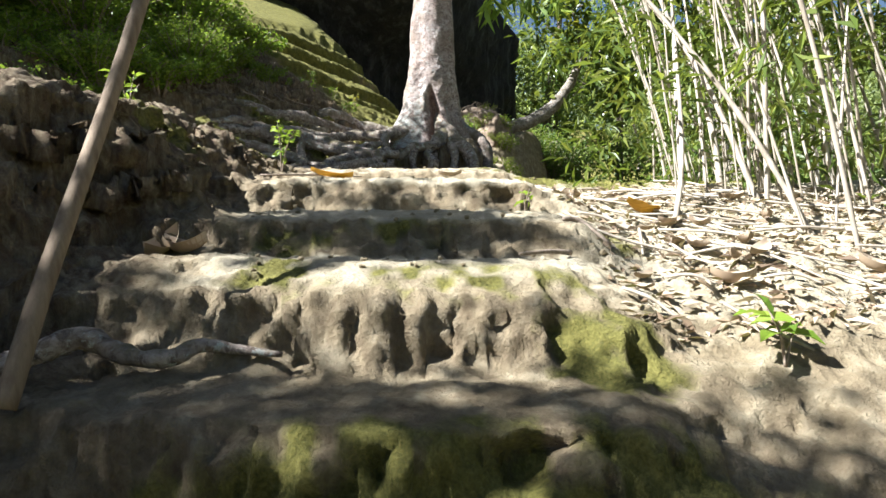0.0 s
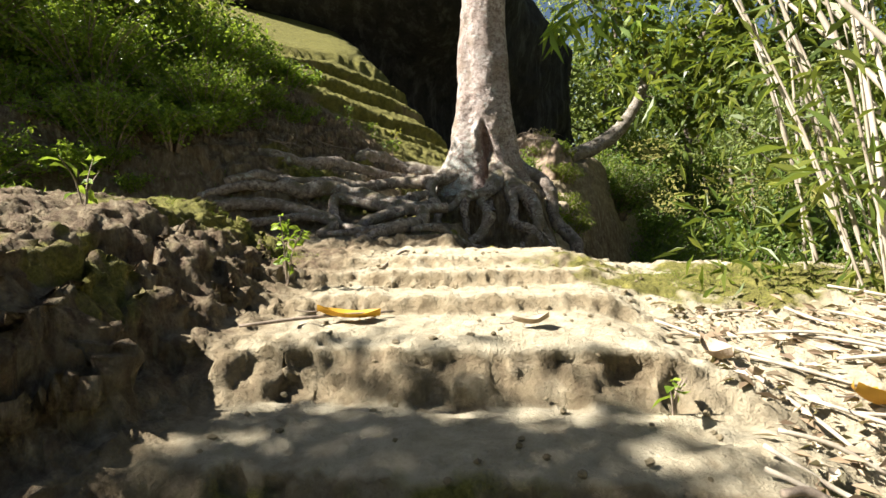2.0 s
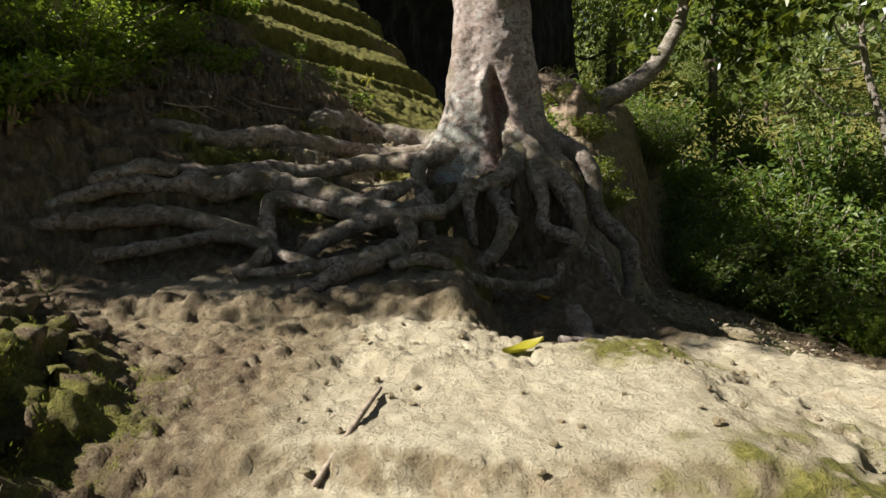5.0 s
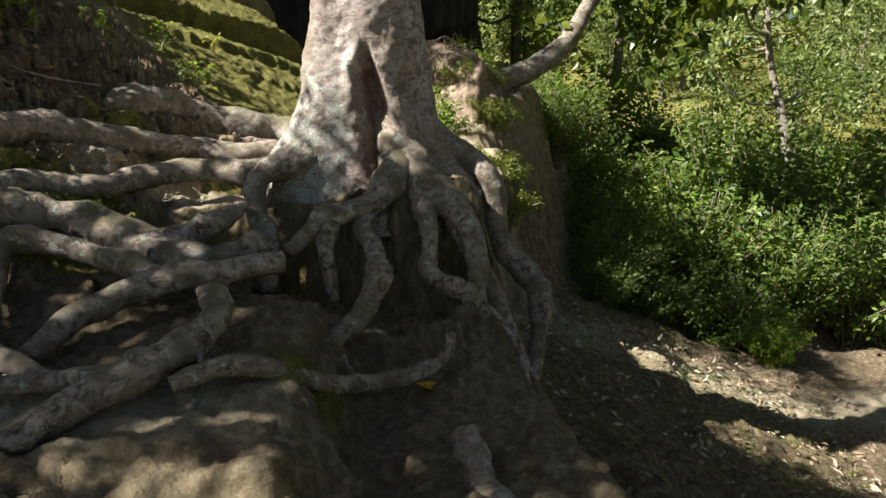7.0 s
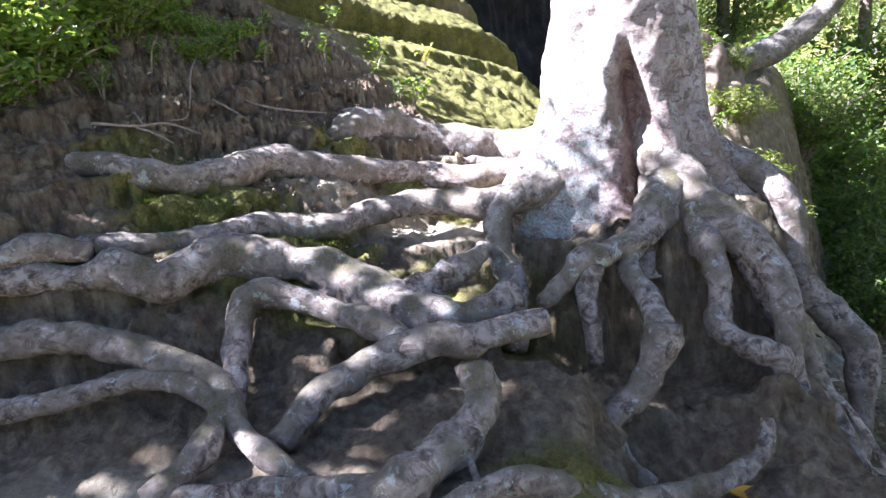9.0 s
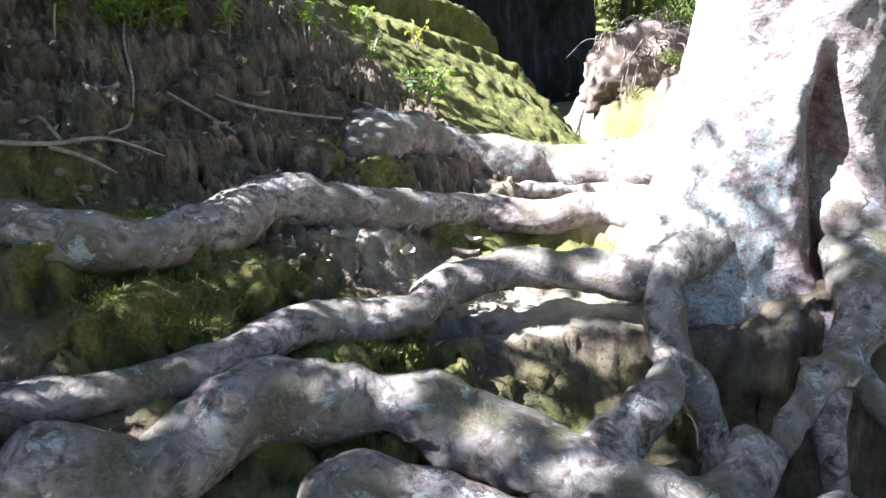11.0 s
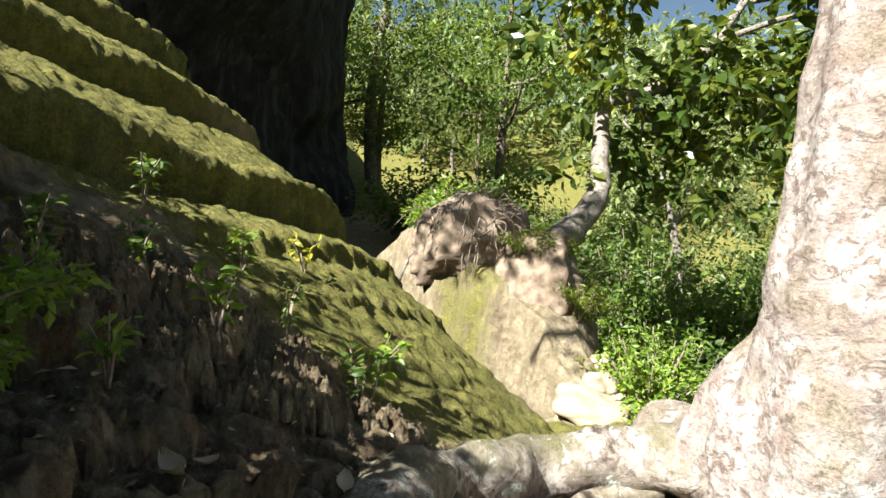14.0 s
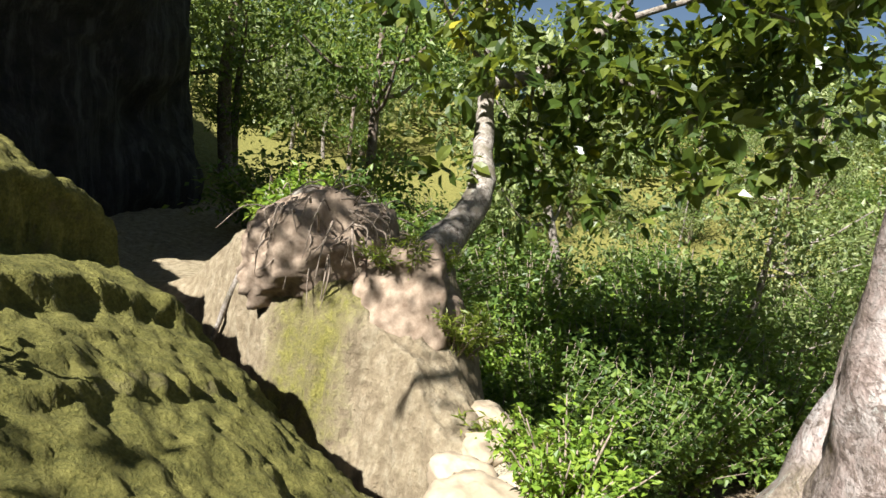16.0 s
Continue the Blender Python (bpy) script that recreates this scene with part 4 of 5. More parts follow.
# both stand out of view, added to shade the roots and the lower steps
unseen_shade_tree((-9.2, 8.2), np.vstack([shade_points(-3.6, -0.1, 7.9, 9.8, 2.3, 8.0, 10.0, 92), shade_points(-0.9, 1.2, 8.0, 10.2, 2.2, 8.5, 10.5, 84), shade_points(-3.5, -1.8, 9.8, 11.4, 3.1, 3.0, 4.2, 14)]), 500)
unseen_shade_tree((-10.0, 0.4), np.vstack([shade_points(-1.9, 1.2, 0.5, 1.85, 0.7, 9.5, 11.5, 80), shade_points(-0.8, 0.4, 2.95, 3.6, 1.2, 10, 11, 22), shade_points(-1.8, -0.75, 1.9, 2.9, 0.7, 10, 11.5, 14)]), 520)

# ---- plants ----
def bush_mesh(seed, radius, height, count, length, width=0.45, arch=0.5):
    """Stems and leaves of a loose bush: two meshes in its own space."""
    r = np.random.default_rng(seed)
    stems, pos, way = [], [], []
    n = max(9, int(count / 70))
    for k in range(n):
        a, lean = r.uniform(0, 2 * math.pi), r.uniform(0.1, 1.0) ** 0.7 * radius
        h = height * r.uniform(0.55, 1.0) * (1 - 0.35 * lean / radius)
        p = np.array([(0.15 * lean * math.cos(a), 0.15 * lean * math.sin(a), -0.15), (0.5 * lean * math.cos(a), 0.5 * lean * math.sin(a), 0.5 * h),
                      (lean * math.cos(a + 0.2), lean * math.sin(a + 0.2), h * (1 - 0.2 * arch * r.random()))])
        stems.append(tube(p, [0.012, 0.009, 0.003], 5, 4))
        line = smooth_line(p, 10)
        m = count // n
        q = line[r.integers(len(line) // 4, len(line), m)]
        off = unit(r.normal(size=(m, 3))) * r.uniform(0.02, 0.24, (m, 1)) * radius * 0.8
        off[:, 2] *= 0.7
        pos.append(q + off)
        way.append(off * 0.5 + r.normal(size=(m, 3)) * np.array([1, 1, 0.6]) * 0.12 * radius)
    pos, way = np.vstack(pos), np.vstack(way)
    return joined("stalk", stems), leaf_mesh("foliage", pos, way, length * r.uniform(0.6, 1.3, len(pos)), width, r)


def bush(name, base, seed, radius, height, count, length, leaf, label, group="", width=0.55, category="bush"):
    ob = thing(name, base, label, category, group)
    s, f = bush_mesh(seed, radius, height, count, length, width)
    part("stalk", s, TWIG, ob)
    part("foliage", f, leaf, ob)
    return ob


def wild_tree(name, base, seed, height, radius, leaf, label, leaf_len=0.2, clump=26, per=110, bark=None, group="trees in the woods"):
    r = np.random.default_rng(seed)
    ob = thing(name, base, label, "tree", group)
    top = np.array([r.uniform(-0.6, 0.6), r.uniform(-0.6, 0.6), height])
    line = np.array([(0, 0, -0.6), (r.uniform(-0.2, 0.2), r.uniform(-0.2, 0.2), height * 0.3), top * np.array([0.7, 0.7, 0.65]), top * 0.96])
    part("trunk", tube_mesh("trunk", line, [0.022 * height, 0.016 * height, 0.011 * height, 0.004 * height], 8, 6, 0.25, seed), bark or BARK_DARK, ob)
    centres = []
    body = smooth_line(line, 8)
    for k in range(7):
        p = body[r.integers(len(body) // 3, len(body) - 3)]
        a = r.uniform(0, 2 * math.pi)
        q = p + np.array([math.cos(a) * radius * 0.8, math.sin(a) * radius * 0.8, r.uniform(0.1, 0.35) * height * 0.5])
        part("limb", tube_mesh("limb", [p, (p + q) / 2 + np.array([0, 0, -0.05 * height]), q], [0.007 * height, 0.005 * height, 0.002 * height], 6, 5), bark or BARK_DARK, ob)
        centres += [q, (p + q) / 2 + r.normal(size=3) * 0.2 * radius]
    while len(centres) < clump:
        d = unit(r.normal(size=3))
        centres.append(np.array([d[0] * radius * r.random() ** 0.4, d[1] * radius * r.random() ** 0.4, height * (0.62 + 0.36 * d[2])]))
    part("crown", mesh_from("crown", *clumps(centres, per, radius * 0.42, leaf_len, seed + 1), smooth=False), leaf, ob)
    return ob


# bushes and creepers on the bank above the path
LEFT = "bushes on the bank"
b1 = bush("bush", (-4.6, 11.0, g(-4.6, 11.0)), 101, 1.1, 1.5, 6500, 0.085, LEAF_FRESH, "dense dark green leafy bush on the bank", LEFT)
b2 = bush("bush", (-5.6, 9.6, g(-5.6, 9.6)), 102, 1.5, 1.5, 7500, 0.08, LEAF_FRESH, "spreading bright green bush on the bank", LEFT)
r7 = np.random.default_rng(17)
for k, (x, y, s) in enumerate(((-4.5, 12.2, 0.7), (-5.5, 12.0, 0.95), (-6.4, 11.2, 1.5), (-7.0, 9.2, 1.3), (-8.6, 11.0, 1.7), (-4.1, 9.9, 0.7), (-4.9, 8.7, 0.7), (-6.1, 7.8, 0.9), (-8.4, 8.6, 1.5),
                               (-7.4, 13.4, 0.8), (-6.2, 13.2, 0.6), (-11.5, 10.5, 1.9), (-10, 7.5, 1.6), (-7.5, 6.2, 1.0), (-13, 13, 2.2), (-3.8, 10.8, 0.4))):
    copy_thing((b1, b2)[(k + (x < -6)) % 2], pose(x, y, g(x, y) - 0.05, 0, 0, 70 * k) @ Matrix.Scale(s, 4))
low = bush("bush", (-3.9, 9.4, g(-3.9, 9.4)), 103, 0.55, 0.4, 1500, 0.06, LEAF_FRESH, "low leafy undergrowth on the bank", "undergrowth on the bank")
rb = np.random.default_rng(19)
for k in range(62):
    x, y = rb.uniform(-7.0, -3.1), rb.uniform(8.0, 13.4)
    if x > -3.75 and not 10.4 < y < 12.6:
        x -= 0.8
    copy_thing(low, pose(x, y, g(x, y) - 0.03, 0, 0, 50 * k) @ Matrix.Scale(rb.uniform(0.6, 1.35) * (0.55 if x > -3.6 else 1), 4))
for k, (x, y, h, rad) in enumerate(((-9.0, 11.2, 2.8, 1.5), (-12.0, 11.0, 4.0, 2.0))):
    wild_tree("tree", (x, y, g(x, y)), 140 + k, h, rad, (LEAF_BUSH, LEAF_FRESH)[k % 2], "young leafy tree above the bank", 0.14, 30, 110, BARK_DARK, "young trees on the bank")

# the bent tree growing out of the torn root plate
bent = thing("bent_tree", (1.75, 15.0, 3.45), "bent grey-barked tree with broad leaves leaning out over the hollow", "tree")
BENT = (1.75, 15.0, 3.45)
part("trunk", tube_mesh("trunk", [(1.45, 15.1, 3.3), (1.75, 15.05, 3.55), (2.3, 15.25, 3.78), (2.82, 15.5, 4.15), (3.15, 15.85, 4.55), (3.5, 16.25, 5.05), (3.68, 16.45, 5.5)],
                        [0.2, 0.18, 0.165, 0.15, 0.13, 0.12, 0.11], 14, 8, 0.3, 111, BENT), BARK_PALE, bent)
for k, (pts, rad) in enumerate((([(3.68, 16.4, 5.45), (3.78, 16.6, 5.8), (3.6, 16.5, 6.6), (3.3, 16.3, 7.4)], [0.07, 0.05, 0.04, 0.02]),
                                ([(3.66, 16.4, 5.5), (4.3, 16.0, 5.75), (4.9, 15.6, 6.4), (5.5, 15.2, 7.6)], [0.11, 0.10, 0.08, 0.04]),
                                ([(4.4, 15.95, 5.8), (5.2, 15.3, 5.7), (6.0, 14.6, 5.3), (6.5, 14.2, 4.9)], [0.05, 0.04, 0.03, 0.012]),
                                ([(4.9, 15.6, 6.4), (5.0, 14.4, 6.6), (5.0, 13.2, 6.2)], [0.05, 0.035, 0.015]),
                                ([(3.75, 16.5, 5.7), (3.2, 16.6, 6.1), (2.7, 16.6, 6.7)], [0.035, 0.025, 0.01]),
                                ([(5.2, 15.4, 7.0), (6.3, 14.5, 7.2), (7.2, 13.6, 7.0)], [0.04, 0.03, 0.012]),
                                ([(4.2, 16.1, 5.75), (4.5, 16.4, 5.1), (4.7, 16.6, 4.4)], [0.03, 0.02, 0.008]))):
    part("limb", tube_mesh("limb", pts, rad, 9, 6, 0.25, 112 + k, BENT), BARK_PALE, bent)
r8 = np.random.default_rng(23)
spots = np.vstack([r8.normal((4.6, 15.6, 6.0), (0.9, 0.6, 0.75), (36, 3)), r8.normal((5.9, 14.4, 5.7), (0.9, 0.7, 0.7), (36, 3)), r8.normal((4.9, 13.6, 6.5), (0.6, 0.7, 0.45), (16, 3)), r8.normal((6.6, 13.8, 6.9), (0.8, 0.7, 0.35), (20, 3)),
                   r8.normal((4.7, 16.0, 4.7), (0.5, 0.4, 0.4), (12, 3)), r8.normal((3.3, 16.4, 6.8), (0.5, 0.4, 0.4), (10, 3)), r8.normal((5.4, 15.2, 7.8), (0.8, 0.6, 0.3), (12, 3))])
part("crown", mesh_from("crown", *clumps(spots, 24, 0.40, 0.27, 24, BENT, 0.5, True), smooth=False), LEAF_BROAD, bent, "open crown of broad dark leaves")
for k, (at, size, n) in enumerate((((3.65, 16.4, 6.05), 0.2, 7), ((3.4, 16.4, 6.5), 0.28, 5), ((4.4, 15.7, 4.9), 0.3, 3))):
    part("young_shoot", mesh_from("young_shoot", *clumps(r8.normal(at, size, (n, 3)), 7, 0.22, 0.24, 25 + k, BENT, 0.42, True), smooth=False), LEAF_YELLOW, bent, "yellow-green young leaves")

# ferns and green bushes round the root plate and the hollow
fern_a = bush("fern", (1.15, 14.6, 3.4), 121, 0.45, 0.55, 1500, 0.07, LEAF_FERN, "yellow-green fern tuft on the earth clod", "ferns", 0.22, "fern")
for k, (x, y, z, s) in enumerate(((1.4, 14.1, g(1.4, 14.1), 0.9), (1.25, 13.3, g(1.25, 13.3), 1.15), (1.4, 13.0, g(1.4, 13.0), 1.0), (1.1, 15.4, 3.9, 0.7), (1.55, 14.7, 3.35, 0.7))):
    copy_thing(fern_a, pose(x, y, z, 18, 10, 60 * k) @ Matrix.Scale(s, 4))
bush("bush", (1.45, 16.9, g(1.45, 16.9)), 122, 0.7, 1.05, 3600, 0.085, LEAF_FRESH, "round bright green bush behind the earth clod")
shrub = bush("bush", (5.9, 17.0, g(5.9, 17.0)), 123, 0.75, 1.7, 6500, 0.085, LEAF_FRESH, "large bright green bush growing out of the hollow", "bushes in the hollow")
bush("bush", (0.42, 12.25, g(0.42, 12.25) - 0.05), 126, 0.42, 0.95, 2600, 0.05, LEAF_FRESH, "bright green small-leaved bush beside the trunk")
for k, (x, y, z, s) in enumerate(((0.85, 12.6, 1.7, 0.55),)):
    copy_thing(shrub, pose(x, y, z, 0, 0, 100 * k + 40) @ Matrix.Scale(s, 4))
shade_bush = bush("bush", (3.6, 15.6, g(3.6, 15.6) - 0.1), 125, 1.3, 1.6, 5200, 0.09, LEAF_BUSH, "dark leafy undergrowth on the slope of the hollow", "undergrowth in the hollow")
thick = bush("bush", (5.6, 15.2, -1.5), 124, 1.2, 2.6, 5200, 0.11, LEAF_BUSH, "tall leafy shrub with thin stems beside the path", "shrubs in the hollow")
r9 = np.random.default_rng(31)
for k in range(64):
    a, d = r9.uniform(12, 68), r9.uniform(11, 30)
    x, y = 0.5 + d * math.sin(radians(a)), 8.0 + d * math.cos(radians(a)) * 0.95
    if x < np.interp(y, EDGE_Y, EDGE_X) + 2.2 or (d < 16 and 24 < a < 47 and x < 6):
        continue
    copy_thing((thick, shrub)[k % 3 == 0], pose(x, y, g(x, y) - 0.1, 0, 0, 37 * k) @ Matrix.Scale(r9.uniform(0.7, 1.5), 4))

for k, (x, y, s) in enumerate(((5.8, 16.3, 1.25), (6.7, 17.4, 1.5), (7.6, 18.6, 1.7), (8.4, 17.0, 1.5), (9.6, 18.4, 1.8), (7.0, 15.4, 1.1), (8.2, 15.2, 1.3), (6.3, 18.6, 1.5), (9.8, 15.8, 1.6), (11, 17, 1.9), (6.0, 14.2, 0.7))):
    copy_thing((thick, shrub, thick)[k % 3], pose(x, y, g(x, y) - 0.1, 0, 0, 61 * k + 9) @ Matrix.Scale(s, 4))
for k, (x, y, s) in enumerate(((3.0, 16.8, 1.0), (4.4, 16.4, 1.1), (4.0, 17.8, 1.2), (5.2, 18.4, 1.3), (3.4, 19.2, 1.3), (4.8, 20.2, 1.5), (6.4, 20.6, 1.6), (2.6, 18.2, 1.0), (3.2, 14.7, 0.7), (4.2, 15.0, 0.7), (5.6, 22.5, 1.8), (4.2, 22.5, 1.7))):
    copy_thing(shade_bush, pose(x, y, g(x, y) - 0.1, 0, 0, 47 * k) @ Matrix.Scale(s, 4))

# the woods beyond
kinds = [wild_tree("tree", (9.5, 19.5, g(9.5, 19.5)), 150, 7.5, 2.3, LEAF_WOODS, "slender woodland tree with an uneven crown", 0.2, 30, 120, BARK_PALE),
         wild_tree("tree", (7.0, 24.0, g(7.0, 24.0)), 151, 9.5, 2.8, LEAF_BUSH, "tall woodland tree with a dense crown", 0.22, 36, 120),
         wild_tree("tree", (12.5, 16.0, g(12.5, 16.0)), 152, 6.0, 2.2, LEAF_WOODS, "low spreading woodland tree", 0.18, 28, 120, BARK_PALE),
         wild_tree("tree", (5.2, 29.0, g(5.2, 29.0)), 153, 11.0, 3.2, LEAF_WOODS, "tall pale woodland tree with a ragged crown", 0.24, 40, 120)]
r10 = np.random.default_rng(41)
made = 0
while made < 62:
    a, d = r10.uniform(4, 100), r10.uniform(17, 46)
    x, y = d * math.sin(radians(a)), 5 + d * math.cos(radians(a))
    if x < 4.5 + 0.12 * max(0, y - 26) or (x < 6 and y < 20):
        continue
    copy_thing(kinds[made % 4], pose(x, y, g(x, y) - 0.2, 0, 0, 53 * made) @ Matrix.Scale(r10.uniform(0.45, 0.8), 4))
    made += 1
# unseen trees added behind the start to block low skylight
for k in range(36):
    a, d = r10.uniform(112, 225), r10.uniform(17, 36)
    x, y = -1.5 + d * math.sin(radians(a)), 3 + d * math.cos(radians(a))
    copy_thing(kinds[k % 4], pose(x, y, g(x, y) - 0.2, 0, 0, 71 * k) @ Matrix.Scale(r10.uniform(0.7, 1.0), 4))
far = []
r11 = np.random.default_rng(43)
for k in range(900):
    a, d = radians(r11.uniform(-5, 110)), r11.uniform(40, 85)
    x, y = d * math.sin(a), 5 + d * math.cos(a)
    far.append((x, y, g(x, y) + r11.uniform(0, 8) ** 1.0))
tagged(new("far_woods", mesh_from("far_woods", *clumps(far, 70, 2.3, 0.7, 44), smooth=False)), "hazy green woods on the far slope", "woods", kind="stuff").data.materials.append(LEAF_WOODS)


# ---- bamboo thicket beside the steps ----
cane_grove = thing("bamboo_clump", (2.6, 4.6, g(2.6, 4.6)), "thicket of thin dry bamboo canes beside the steps", "bamboo")
GROVE = np.array((2.6, 4.6, g(2.6, 4.6)))
r12 = np.random.default_rng(52)


def cane(x, y, dx, dy, h, rad):
    z = g(x, y) - 0.1
    pts = [(x, y, z), (x + 0.38 * dx, y + 0.38 * dy, z + 0.45 * h), (x + dx, y + dy, z + h)]
    c = smooth_line(pts, 14)
    v, f, s = tube(pts, [rad, rad * 0.9, rad * 0.5], 7, 14, 0.0, 0, GROVE)
    ring = v[:len(c) * 7].reshape(len(c), 7, 3)
    mid = ring.mean(1, keepdims=True)
    ring[::4] = mid[::4] + (ring[::4] - mid[::4]) * 1.28
    return v, f, s


for k in range(100):
    x, y = r12.uniform(1.75, 4.1), r12.uniform(3.0, 6.4)
    if x < 1.55 + 0.25 * abs(y - 4.6) + 0.35 * r12.random():
        x += 0.7
    part("cane", mesh_from("cane", *cane(x, y, r12.normal(-0.55, 0.4), r12.normal(0.1, 0.45), r12.uniform(2.0, 4.4), r12.uniform(0.006, 0.008 + 0.013 * r12.random()))), CANE, cane_grove)
for pts, rad in (([(1.75, 4.35, 1.35), (1.78, 4.6, 2.2), (1.86, 5.0, 3.4)], 0.02), ([(1.25, 3.3, 1.05), (1.55, 3.9, 1.75), (1.75, 4.7, 3.1)], 0.018), ([(2.3, 4.9, 1.4), (2.2, 5.1, 2.3), (1.8, 5.5, 3.6)], 0.03),
                 ([(2.6, 4.8, 1.4), (2.4, 4.8, 2.3), (2.1, 4.7, 3.4)], 0.03), ([(2.2, 4.0, 1.2), (1.9, 4.5, 2.4), (1.6, 5.2, 3.3)], 0.022)):
    part("cane", tube_mesh("cane", pts, [rad, rad * 0.85, rad * 0.5], 8, 10, 0.1, 5, GROVE), CANE, cane_grove)
spray = np.vstack([r12.normal((2.9, 5.0, 3.3), (0.6, 0.8, 0.5), (120, 3)), r12.normal((2.6, 4.8, 2.3), (0.7, 0.7, 0.6), (60, 3)), r12.normal((3.9, 7.2, 3.0), (0.4, 0.3, 0.25), (9, 3))])
part("foliage", mesh_from("foliage", *clumps(spray, 30, 0.3, 0.16, 53, GROVE, 0.17), smooth=False), LEAF_CANE, cane_grove)

# a bamboo branch that hangs into the view
hang = thing("bamboo_branch", (1.9, 7.6, 4.9), "hanging bamboo branch with long bright leaves", "bamboo")
HANG = np.array((1.9, 7.6, 4.9))
part("stem", tube_mesh("stem", [(3.4, 6.6, 1.4), (3.1, 6.9, 3.4), (1.9, 7.6, 4.9), (1.1, 8.0, 4.7), (0.7, 8.0, 4.25)], [0.022, 0.018, 0.012, 0.008, 0.004], 7, 8, 0, 0, HANG), CANE, hang)
tips = np.array([(0.62, 7.9, 4.15), (0.75, 7.9, 4.1), (0.95, 8.0, 4.2), (1.2, 8.0, 4.2), (1.45, 8.0, 4.15)])
q = np.repeat(tips, 9, 0) + r12.normal(size=(45, 3)) * 0.07
part("foliage", leaf_mesh("foliage", q - HANG, r12.normal(size=(45, 3)) * np.array([0.6, 0.4, 0.25]) + np.array([-0.2, 0, -0.75]), r12.uniform(0.28, 0.46, 45), 0.13, r12), LEAF_FRESH, hang)

# ---- small things ----
# leaning wooden pole
pole = tube_mesh("pole", [(-1.33, 1.78, 0.72), (-1.31, 1.96, 1.1), (-1.31, 2.42, 1.85), (-1.29, 2.95, 2.85), (-1.285, 3.05, 3.05)], [0.034, 0.032, 0.030, 0.028, 0.026], 14, 8, 0.06, 3, (-1.33, 1.78, 0.72))
pole.materials.append(WOOD)
pole_ob = tagged(new("pole", pole), "straight weathered wooden pole leaning from the clay bank", "pole")
pole_ob.location = (-1.33, 1.78, 0.72)
# root at the foot of the steps
me = tube_mesh("root", [(-1.75, 1.85, 0.72), (-1.42, 2.0, 0.83), (-1.3, 2.12, 0.87), (-1.17, 2.1, 0.83), (-1.01, 2.08, 0.8), (-0.88, 2.17, 0.83), (-0.76, 2.2, 0.81), (-0.6, 2.2, 0.79)], [0.035, 0.042, 0.042, 0.038, 0.034, 0.03, 0.02, 0.01], 11, 7, 0.5, 61)
me.materials.append(ROOT)
tagged(new("ground_root", me), "gnarled brown root snaking over the lowest step", "root")

# torn root plate
plate = thing("root_plate", (0.8, 15.4, 3.38), "upturned clod of pale earth bound with hanging rootlets", "earth clod")
v, f, s = lump(0.74, 5, 0.42, 60, 84, (0.98, 0.75, 0.78), 1.5)
hole = np.exp(-(np.linalg.norm(v - np.array([-0.18, -0.52, 0.42]), axis=1) / 0.2) ** 2)
v = v * (1 - 0.45 * hole[:, None] + 0.07 * fbm(v[:, 0] * 11, v[:, 1] * 11, v[:, 2] * 11, 4, 73)[:, None]) + np.array([0, 0, 0.12])
part("body", mesh_from("body", v, f, s), EARTH, plate)
v, f, s = lump(0.62, 9, 0.45, 50, 70, (0.75, 0.8, 1.0), 1.7)
v = v * (1 + 0.09 * fbm(v[:, 0] * 10, v[:, 1] * 10, v[:, 2] * 8, 4, 74)[:, None])
part("body", mesh_from("body", v + np.array([0.42, -0.75, -0.28]), f, s), EARTH, plate)
rp = np.random.default_rng(71)
for k in range(46):
    a = rp.uniform(3.3, 6.1)
    p = np.array([0.62 * math.cos(a), 0.52 * math.sin(a), rp.uniform(0.2, 0.72)])
    e = p + np.array([rp.normal(0, 0.12), rp.normal(-0.08, 0.06), -rp.uniform(0.15, 0.55)])
    part("rootlet", tube_mesh("rootlet", [p * 0.9, (p + e) / 2 + rp.normal(size=3) * 0.06 + np.array([0, -0.06, 0.05]), e], [0.012, 0.008, 0.003], 5, 5), TWIG, plate)
part("white_root", tube_mesh("white_root", [(0.3, 0.1, 0.62), (-0.05, 0.3, 0.66), (-0.3, 0.55, g(0.5, 15.95) - 3.38 + 0.06), (-0.5, 0.75, g(0.3, 16.15) - 3.38 + 0.05), (-0.75, 0.85, g(0.05, 16.25) - 3.38 + 0.04), (-1.1, 0.9, g(-0.3, 16.3) - 3.38 + 0.03)], [0.04, 0.045, 0.035, 0.03, 0.02, 0.012], 9, 7, 0.3, 72), BARK_PALE, plate, "bleached root lying over the ledge")
for k in range(26):
    a = rp.uniform(0, 6.3)
    p = np.array([rp.uniform(-0.5, 0.6), rp.uniform(-0.6, 0.3), rp.uniform(0.45, 0.75)])
    e = p + np.array([rp.normal(0, 0.25), rp.normal(-0.1, 0.2), rp.uniform(-0.25, 0.12)])
    part("rootlet", tube_mesh("rootlet", [p, (p + e) / 2 + np.array([0, 0, 0.1]), e], [0.008, 0.006, 0.002], 5, 5), TWIG, plate)


# stones in the gully
def stone(x, y, r, seed, squash, label="rounded tan sandstone block in the gully", material=None, sink=0.3):
    me = mesh_from("stone", *lump(r, seed, 0.5, 20, 28, squash, 1.4))
    me.materials.append(material or STONE)
    ob = tagged(new("stone", me), label, "stone", "stones in the gully")
    ob.location = (x, y, g(x, y) + r * squash[2] * (1 - 2 * sink))
    ob.rotation_euler = (0.1, 0.05, seed)
    return ob


